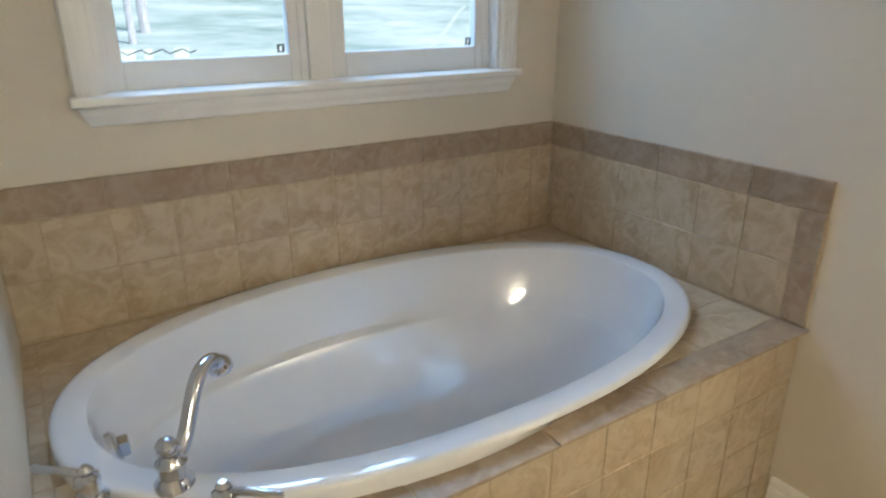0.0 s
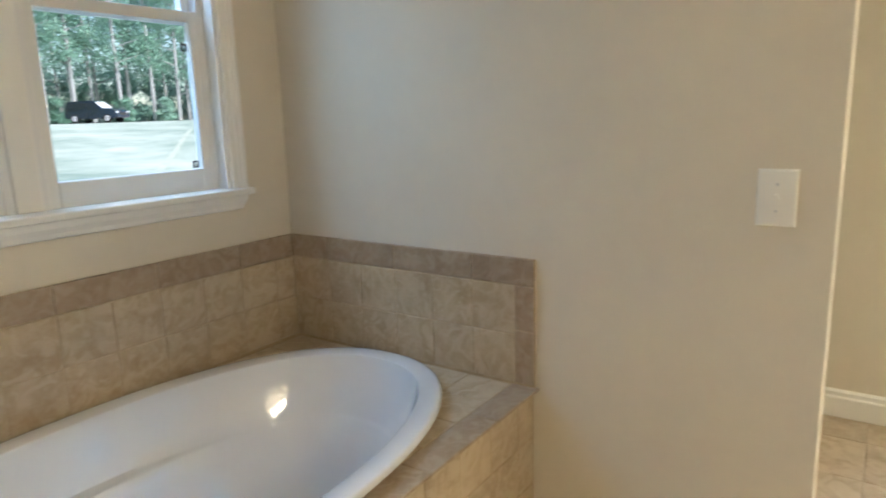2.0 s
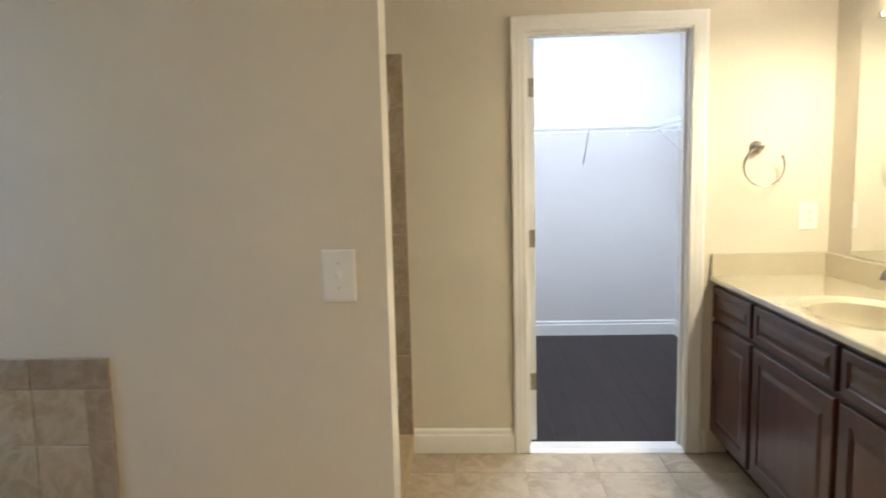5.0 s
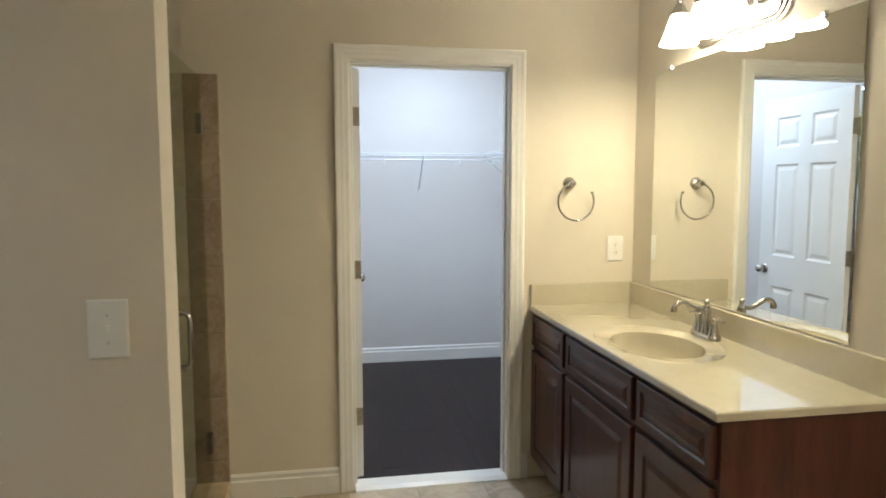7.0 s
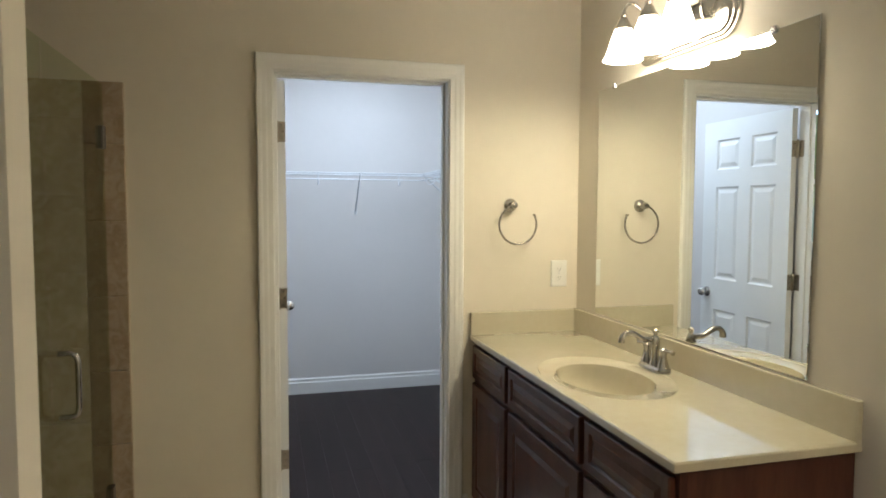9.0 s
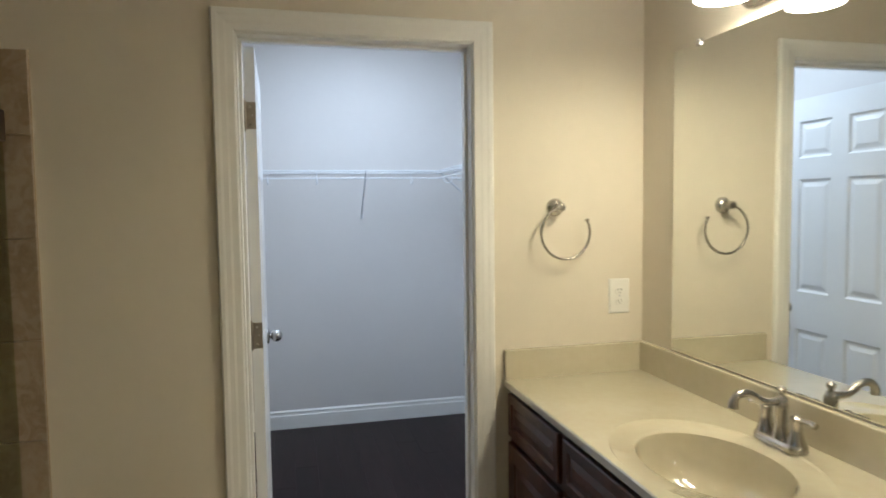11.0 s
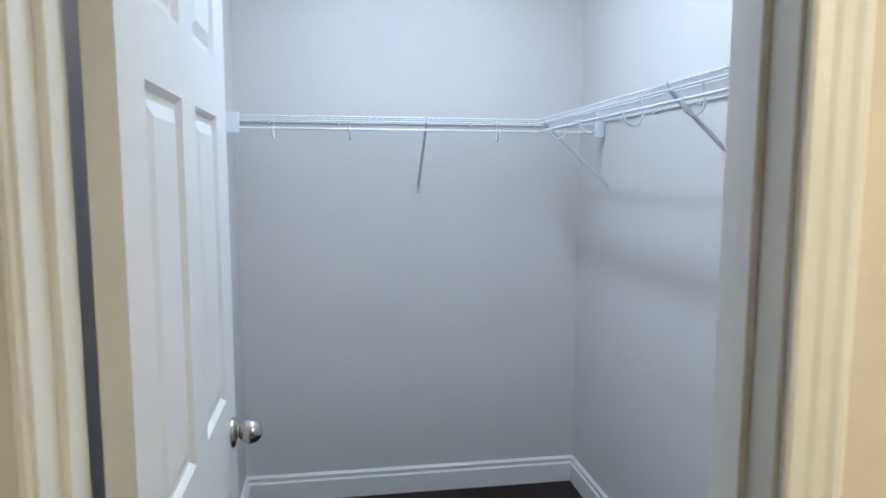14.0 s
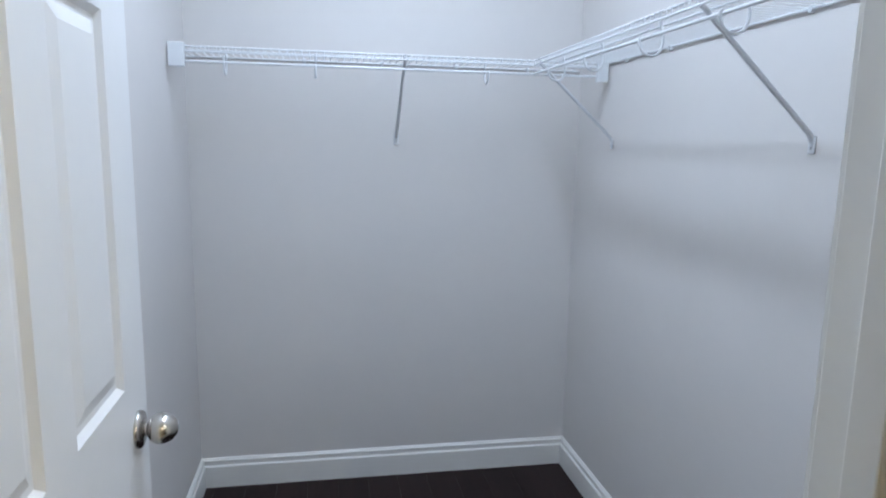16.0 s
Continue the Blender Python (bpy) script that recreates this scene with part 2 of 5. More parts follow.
def tube(points, radius, sides=10, bm=None, cap=True):
    """A round bar along points; radius is a number or one for each point."""
    bm = bm or bmesh.new()
    pts = [Vector(p) for p in points]
    rad = radius if isinstance(radius, (list, tuple)) else [radius] * len(pts)
    rings, ref = [], None
    for i, p in enumerate(pts):
        d = (pts[min(i + 1, len(pts) - 1)] - pts[max(i - 1, 0)]).normalized()
        if ref is None:
            ref = d.orthogonal().normalized()
        ref = (ref - d * ref.dot(d)).normalized()
        w = d.cross(ref)
        rings.append([bm.verts.new(p + (ref * math.cos(2 * math.pi * s / sides) + w * math.sin(2 * math.pi * s / sides)) * rad[i]) for s in range(sides)])
    for r0, r1 in zip(rings, rings[1:]):
        for s in range(sides):
            bm.faces.new((r0[s], r0[(s + 1) % sides], r1[(s + 1) % sides], r1[s]))
    if cap:
        bm.faces.new(list(reversed(rings[0])))
        bm.faces.new(rings[-1])
    return bm


def lathe(profile, centre=(0, 0, 0), sides=24, m=None, bm=None):
    """A turned shape: profile of (radius, height) about the z axis, moved by m or to centre."""
    bm = bm or bmesh.new()
    m = m or Matrix.Translation(centre)
    rings = [[bm.verts.new(m @ Vector((r * math.cos(2 * math.pi * s / sides), r * math.sin(2 * math.pi * s / sides), h))) for s in range(sides)] for r, h in profile]
    for r0, r1 in zip(rings, rings[1:]):
        for s in range(sides):
            bm.faces.new((r0[s], r0[(s + 1) % sides], r1[(s + 1) % sides], r1[s]))
    bm.faces.new(list(reversed(rings[0])))
    bm.faces.new(rings[-1])
    return bm


def bezier(a, b, c, d, n=10):
    a, b, c, d = map(Vector, (a, b, c, d))
    return [a * (1 - t) ** 3 + b * 3 * t * (1 - t) ** 2 + c * 3 * t * t * (1 - t) + d * t ** 3 for t in (i / n for i in range(n + 1))]


def setting(ob, label, category):
    return tagged(ob, label, category, kind="structure")


# ---- sizes of the place ----
XS = -1.606          # switch wall, face towards the tub room
XS2 = -1.490         # its far face, in the shower
PE = 1.885           # its free end
YW = 3.59            # window wall
XL = -3.29           # tub alcove's other side
YD = 2.598           # front of the tub platform
ZD, ZT = 0.594, 0.974  # platform height and top of the tile band
XB, YB = 2.342, 1.575  # closet's back wall and far side wall
CEIL = 2.74
DY0, DY1, DH = 0.658, 1.420, 2.054   # closet doorway
XW = -4.1            # the room's end behind the walk

# ---- structure ----
def wall(name, pieces, mat, label):
    bm = None
    for p in pieces:
        bm = box(*p, bm=bm)
    return setting(mesh_object(name, bm, mat), label, "wall")


wall("wall_vanity", [(XW, 0.0, -0.12, 0, -0.02, CEIL)], M_WALL, "beige painted wall behind the vanity and mirror")
wall("wall_closet_door", [(0, 0.115, 0, DY0 - 0.018, -0.02, CEIL), (0, 0.115, DY1 + 0.018, YW, -0.02, CEIL),
                          (0, 0.115, DY0 - 0.018, DY1 + 0.018, DH + 0.018, CEIL)], M_WALL, "beige painted wall with the closet doorway")
wall("wall_switch", [(XS, XS2, PE, YW, -0.02, CEIL)], M_WALL, "beige painted partition wall beside the tub")
WX0, WX1, WZ0, WZ1 = -3.020, -1.845, 1.142, 2.30
wall("wall_window", [(XW, WX0, YW, YW + 0.15, -0.5, CEIL), (WX1, 0.115, YW, YW + 0.15, -0.5, CEIL), (WX0, WX1, YW, YW + 0.15, -0.5, WZ0),
                     (WX0, WX1, YW, YW + 0.15, WZ1, CEIL)], M_WALL, "beige painted wall with a twin window over the tub")
wall("wall_alcove", [(XL - 0.115, XL, YD - 0.02, YW, -0.02, CEIL)], M_WALL, "beige painted short wall at the tub's end")
wall("wall_far", [(XW - 0.12, XW, -0.12, YW + 0.15, -0.02, CEIL)], M_WALL, "plain beige painted end wall of the bathroom")
wall("wall_closet_back", [(XB, XB + 0.12, -0.12, YB + 0.12, -0.02, CEIL)], M_CLOSET, "pale grey painted back wall of the closet")
wall("wall_closet_side", [(0.115, XB, YB, YB + 0.12, -0.02, CEIL)], M_CLOSET, "pale grey painted closet wall behind the open door")
wall("wall_closet_shelf_side", [(0.0, XB, -0.12, 0, -0.02, CEIL)], M_CLOSET, "pale grey painted closet wall under a wire shelf")
wall("wall_closet_lining", [(0.1152, 0.119, 0, DY0 - 0.02, 0, CEIL), (0.1152, 0.119, DY1 + 0.02, YB, 0, CEIL), (0.1152, 0.119, DY0 - 0.02, DY1 + 0.02, DH + 0.02, CEIL)],
     M_CLOSET, "pale grey painted inner face of the closet doorway wall")
setting(mesh_object("ceiling", box(XW - 0.12, XB + 0.12, -0.12, YW + 0.15, CEIL, CEIL + 0.1), M_CEIL), "white painted flat ceiling", "ceiling")
floor = setting(mesh_object("floor", box(XW, 0.0, 0, YW, -0.05, -0.003), M_FLOOR_GROUT), "beige stone tile floor of the bathroom", "floor")
closet_floor = setting(mesh_object("closet_floor", box(0.0, XB, 0, YB, -0.05, -0.004), M_DARK), "dark brown wood plank floor of the closet", "floor")

BASE = [(0, 0), (0.016, 0), (0.016, 0.090), (0.013, 0.0945), (0.010, 0.096), (0.0095, 0.102), (0.0085, 0.108), (0.0115, 0.110), (0.0115, 0.116), (0.007, 0.121), (0.004, 0.126), (0, 0.126)]


def baseboard(p0, p1, n, k0=0.0, k1=0.0, label="white painted baseboard with a moulded top"):
    bm = sweep((*p0, 0), (*p1, 0), (*n, 0), (0, 0, 1), BASE, k0, k1)
    return setting(mesh_object("baseboard", bm, M_TRIM), label, "baseboard")


baseboard((0, 2.003), (0, 1.490), (-1, 0))
baseboard((XS, PE), (XS, YD), (-1, 0))
baseboard((XS, PE), (XS2, PE), (0, -1))
baseboard((0, 0.578), (0, 0.552), (-1, 0))
baseboard((XW, 0), (-1.60, 0), (0, 1))
baseboard((XW, YW), (XW, 0), (1, 0))
baseboard((XB, 0), (XB, YB), (-1, 0), 1, -1)
baseboard((0.12, 0), (XB, 0), (0, 1), 0, -1)
baseboard((0.12, YB), (XB, YB), (0, -1), 0, -1)

# closet doorway: jambs, stops, casings, threshold
CASE = [(0, 0.006), (0.0105, 0.006), (0.0130, 0.011), (0.0140, 0.029), (0.0160, 0.037), (0.0168, 0.051), (0.0190, 0.060), (0.0190, 0.071), (0.014, 0.076), (0, 0.076)]
door_frame = setting(empty("door_1", (0.057, (DY0 + DY1) / 2, 0)), "white painted door frame with moulded casing", "door frame")


def frame_part(name, bm, label=""):
    ob = mesh_object(name, bm, M_TRIM)
    ob.parent = door_frame
    ob.matrix_parent_inverse = Matrix.Translation(-Vector(door_frame.location))
    if label:
        tagged(ob, label)
    return ob


frame_part("jamb", box(-0.002, 0.121, DY0 - 0.018, DY0, 0, DH, 0.0015))
frame_part("jamb", box(-0.002, 0.121, DY1, DY1 + 0.018, 0, DH, 0.0015))
frame_part("head_jamb", box(-0.002, 0.121, DY0 - 0.018, DY1 + 0.018, DH, DH + 0.018, 0.0015))
frame_part("stop", box(0.045, 0.078, DY0, DY0 + 0.011, 0, DH - 0.011, 0.002))
frame_part("stop", box(0.045, 0.078, DY1 - 0.011, DY1, 0, DH - 0.011, 0.002))
frame_part("stop", box(0.045, 0.078, DY0, DY1, DH - 0.011, DH, 0.002))
for side, xx in ((-1, -0.002), (1, 0.121)):
    frame_part("casing", sweep((xx, DY1, 0), (xx, DY1, DH), (side, 0, 0), (0, 1, 0), CASE, 0, 1, axis=1))
    frame_part("casing", sweep((xx, DY0, 0), (xx, DY0, DH), (side, 0, 0), (0, -1, 0), CASE, 0, 1, axis=1))
    frame_part("head_casing", sweep((xx, DY0, DH), (xx, DY1, DH), (side, 0, 0), (0, 0, 1), CASE, -1, 1, axis=1))
frame_part("threshold", sweep((0.058, DY0, 0), (0.058, DY1, 0), (1, 0, 0), (0, 0, 1), [(-0.085, 0), (-0.082, 0.006), (-0.055, 0.016), (0.03, 0.016), (0.055, 0.004), (0.055, 0)]),
           "pale marble threshold strip")
# ---- closet door ----
def closet_door():
    """Six-panel door swung open into the closet, hinged at the far jamb."""
    W, H, T = 0.755, 2.034, 0.035
    d = tagged(empty("closet_door", (0.128, 1.408, 0.010)), "white painted six-panel door standing open into the closet", "door")
    xs = [0, 0.108, 0.316, 0.418, 0.630, W]
    zs = [0, 0.24, 0.818, 1.020, 1.615, 1.725, 1.915, H]
    bm = bmesh.new()
    for side in (0, 1):
        y = -T if side == 0 else 0.0
        s = 1 if side == 0 else -1
        for i in range(5):
            for j in range(7):
                x0, x1, z0, z1 = xs[i], xs[i + 1], zs[j], zs[j + 1]
                if i in (1, 3) and j in (1, 3, 5):
                    loops = []
                    for inset, depth in ((0, 0), (0.010, 0.009), (0.020, 0.009), (0.042, 0.002)):
                        loops.append([bm.verts.new((x, y + s * depth, z)) for x, z in ((x0 + inset, z0 + inset), (x1 - inset, z0 + inset), (x1 - inset, z1 - inset), (x0 + inset, z1 - inset))])
                    for a, b in zip(loops, loops[1:]):
                        for k in range(4):
                            bm.faces.new((a[k], a[(k + 1) % 4], b[(k + 1) % 4], b[k]))
                    bm.faces.new(loops[-1])
                else:
                    bm.faces.new([bm.verts.new((x, y, z)) for x, z in ((x0, z0), (x1, z0), (x1, z1), (x0, z1))])
    for a, b in (((0, 0), (0, H)), ((W, 0), (W, H)), ((0, 0), (W, 0)), ((0, H), (W, H))):
        bm.faces.new([bm.verts.new(c) for c in ((a[0], -T, a[1]), (b[0], -T, b[1]), (b[0], 0, b[1]), (a[0], 0, a[1]))])
    bmesh.ops.remove_doubles(bm, verts=bm.verts, dist=0.0003)
    part("leaf", bm, M_DOOR, d)
    kx, kz = W - 0.062, 0.926
    for s, y in ((-1, -T), (1, 0)):
        m = Matrix.Translation((kx, y, kz)) @ Matrix.Rotation(radians(90 * (1 if s < 0 else -1)), 4, "X")
        knob = part("knob", lathe([(0.013, 0.0), (0.013, 0.010799999999999999), (0.011, 0.011), (0.011, 0.015), (0.016, 0.018), (0.0225, 0.023), (0.0265, 0.031), (0.0275, 0.039), (0.0262, 0.047), (0.0215, 0.056), (0.0145, 0.0625), (0.007, 0.0655), (0.002, 0.066)], m=m), M_NICKEL, d, "brushed nickel round knob", True)
        part("rose", lathe([(0.0335, 0), (0.0335, 0.004), (0.031, 0.0075), (0.024, 0.010), (0.0145, 0.0125)], m=m), M_NICKEL, knob, "", True)
    part("latch_plate", box(W - 0.0005, W + 0.0015, -0.029, -0.006, kz - 0.028, kz + 0.028, 0.0004), M_NICKEL, d)
    for z in (0.315, 1.061, 1.808):
        h = part("hinge", box(-0.0025, 0.0, -T, 0.012, z - 0.045, z + 0.045, 0.0008), M_BRASS, d, "nickel butt hinge")
        part("pin", lathe([(0.003, -0.052), (0.0065, -0.047), (0.0065, 0.047), (0.003, 0.052)], (-0.003, 0.002, z), 10), M_BRASS, h, "", True)
        for dz in (-0.03, 0.0, 0.03):
            part("screw", lathe([(0.0042, 0.0), (0.0034, 0.0009)], m=Matrix.Translation((-0.0025, -0.017 - 0.006 * (dz == 0), z + dz)) @ Matrix.Rotation(radians(-90), 4, "Y"), sides=10), M_NICKEL, h)
    d.rotation_euler = (0, 0, radians(0.6))
    return d


closet_door()
for z in (0.325, 1.071, 1.818):
    hl = mesh_object("hinge_leaf", box(0.083, 0.122, DY1 - 0.0022, DY1 + 0.0005, z - 0.045, z + 0.045, 0.0006), M_BRASS)
    hl.parent = door_frame
    hl.matrix_parent_inverse = Matrix.Translation(-Vector(door_frame.location))
sp = mesh_object("strike_plate", box(0.085, 0.118, DY0 - 0.0005, DY0 + 0.0022, 0.915, 0.975, 0.0006), M_NICKEL)
sp.parent = door_frame
sp.matrix_parent_inverse = Matrix.Translation(-Vector(door_frame.location))

# ---- tub platform ----
TCX, TCY, TA, TB = -2.456, 3.092, 0.798, 0.462


def tub_platform():
    """The tiled platform: four sides and a top with an oval hole for the tub."""
    bm = bmesh.new()
    n, x0, x1, y0, y1, z = 64, XL, XS, YD + 0.012, YW, ZD - 0.0078
    angs = sorted([2 * math.pi * i / n for i in range(n)] + [math.atan2(b - TCY, a - TCX) % (2 * math.pi) for a in (x0, x1) for b in (y0, y1)])
    rings = [[], [], [], []]
    for t in angs:
        dx, dy = math.cos(t), math.sin(t)
        s = min((x1 - TCX) / dx if dx > 1e-6 else (x0 - TCX) / dx if dx < -1e-6 else 9, (y1 - TCY) / dy if dy > 1e-6 else (y0 - TCY) / dy if dy < -1e-6 else 9)
        for ring, (px, py, pz) in zip(rings, ((TCX + dx * s, TCY + dy * s, 0), (TCX + dx * s, TCY + dy * s, z), (TCX + dx * (TA - 0.03), TCY + dy * (TB - 0.03), z), (TCX + dx * (TA - 0.03), TCY + dy * (TB - 0.03), 0.05))):
            ring.append(bm.verts.new((px, py, pz)))
    m = len(angs)
    for a, b in zip(rings, rings[1:]):
        for i in range(m):
            bm.faces.new((a[i], a[(i + 1) % m], b[(i + 1) % m], b[i]))
    return tagged(mesh_object("tub_platform", bm, M_GROUT), "tiled tub platform with beige stone tiles", "tub deck")


platform = tub_platform()


def bathtub():
    """Oval drop-in tub: a rolled rim and a bowl with an arm ledge on its long sides."""
    tub = tagged(empty("bathtub", (TCX, TCY, ZD)), "white oval drop-in bathtub with a rolled rim", "bathtub")
    n = 96
    prof = [(1.0, -0.008, 0), (1.0, 0.018, 0), (0.994, 0.026, 0), (0.982, 0.030, 0), (0.965, 0.031, 0), (0.868, 0.0295, 0), (0.857, 0.026, 0), (0.849, 0.014, 0), (0.842, -0.01, 0),
            (0.832, -0.06, 0), (0.815, -0.115, 0), (0.805, -0.145, 0.1), (0.800, -0.152, 0.5), (0.792, -0.156, 0.95), (0.785, -0.162, 1.0), (0.770, -0.19, 1.0), (0.735, -0.26, 0.9),
            (0.69, -0.33, 0.8), (0.63, -0.385, 0.6), (0.55, -0.412, 0.4), (0.42, -0.425, 0.2), (0.2, -0.430, 0.0)]
    bm = bmesh.new()
    rings = []
    for k, z, ledge in prof:
        ring = []
        for i in range(n):
            t = 2 * math.pi * i / n
            ct, st = math.cos(t), math.sin(t)
            e = 2 / 2.24
            lie = min(max((ct + 0.25) / 0.9, 0), 1) if z < 0.012 else 0
            lie = lie * lie * (3 - 2 * lie)
            kk = k + (min(k, 0.848 - 0.44 * max(0, (0.012 - z) / 0.412) ** 1.3) - k) * lie
            x, y = abs(ct) ** e * (1 if ct > 0 else -1), abs(st) ** e * (1 if st > 0 else -1)
            drop = -TB * 0.09 * ledge * (1 - lie) * max(0, abs(st) - 0.25)
            rx = TA - (1 - kk) * TB
            ry = TB * kk + drop
            slope = (0.42 if ct > 0 else 0.10) * max(0, 0.84 - k) * abs(ct)
            ring.append(bm.verts.new(((rx - slope * TA) * x if k > 0.25 else 0.45 * k * x, ry * y, z)))
        rings.append(ring)
    for a, b in zip(rings, rings[1:]):
        for i in range(n):
            bm.faces.new((a[i], a[(i + 1) % n], b[(i + 1) % n], b[i]))
    bm.faces.new(rings[-1])
    part("shell", bm, M_TUB, tub, "", True)
    m = Matrix.Translation((-TA + 0.092, 0.0, -0.045)) @ Matrix.Rotation(radians(80), 4, "Y")
    ov = part("overflow", lathe([(0.034, 0), (0.034, 0.012), (0.026, 0.018), (0.004, 0.02)], m=m), M_CHROME, tub, "round chrome overflow cover", True)
    part("lever", box(-TA + 0.106, -TA + 0.128, -0.018, 0.018, -0.060, -0.030, 0.004), M_CHROME, ov)
    part("drain", lathe([(0.035, 0), (0.035, 0.004), (0.028, 0.007), (0.004, 0.006)], (-0.28, 0, -0.430)), M_CHROME, tub, "chrome drain", True)
    return tub


bathtub()


def spout_handle(thing, m, mat, length=0.085):
    body = part("handle", lathe([(0.027, 0), (0.027, 0.005), (0.022, 0.010), (0.017, 0.028), (0.020, 0.036), (0.019, 0.046), (0.011, 0.052), (0.012, 0.058), (0.006, 0.066)], m=m, sides=20), mat, thing, "", True)
    pts = [m @ Vector(p) for p in ((0, 0, 0.045), (0.02, 0, 0.050), (0.05, 0, 0.052), (length - 0.01, 0, 0.050), (length, 0, 0.050))]
    part("lever", tube(pts, [0.008, 0.007, 0.0062, 0.0085, 0.006]), mat, body, "", True)
    return body


def tub_faucet():
    f = tagged(empty("tub_faucet", (0, 0, 0)), "chrome gooseneck tub filler with two lever handles", "faucet")
    bx, by, z = TFX, TFY, ZD + 0.03
    d = Vector((0.66, 0.75, 0)).normalized()
    base = Vector((bx, by, z))
    body = part("body", lathe([(0.032, -0.03), (0.032, 0.006), (0.026, 0.014), (0.022, 0.025), (0.026, 0.045), (0.020, 0.052), (0.017, 0.062), (0.020, 0.068), (0.012, 0.074)], base), M_CHROME, f, "", True)
    top = base + Vector((0, 0, 0.052))
    part("finial", lathe([(0.008, 0.0), (0.010, 0.006), (0.016, 0.014), (0.017, 0.022), (0.012, 0.030), (0.003, 0.034)], top + Vector((0, 0, 0.008)) - d * 0.006), M_CHROME, body, "", True)
    neck = bezier(top + d * 0.006 - Vector((0, 0, 0.012)), top + d * 0.075 - Vector((0, 0, 0.01)), top + d * 0.075 + Vector((0, 0, 0.100)), top + d * 0.150 + Vector((0, 0, 0.090)), 14)
    neck += bezier(neck[-1], neck[-1] + d * 0.022 - Vector((0, 0, 0.004)), neck[-1] + d * 0.036 - Vector((0, 0, 0.018)), neck[-1] + d * 0.040 - Vector((0, 0, 0.036)), 6)[1:]
    part("spout", tube(neck, [0.0135] * (len(neck) - 3) + [0.017, 0.022, 0.023], 14), M_CHROME, f, "curved chrome spout", True)
    side = Vector((d.y, -d.x, 0))
    for s in (-1, 1):
        p = base + side * 0.115 * s - d * 0.05 - Vector((0, 0, 0.004))
        m = Matrix.Translation(p) @ Matrix.Rotation(math.atan2(side.y * s, side.x * s), 4, "Z")
        spout_handle(f, m, M_CHROME, 0.095)


TFX, TFY = -3.085, 2.825
tub_faucet()


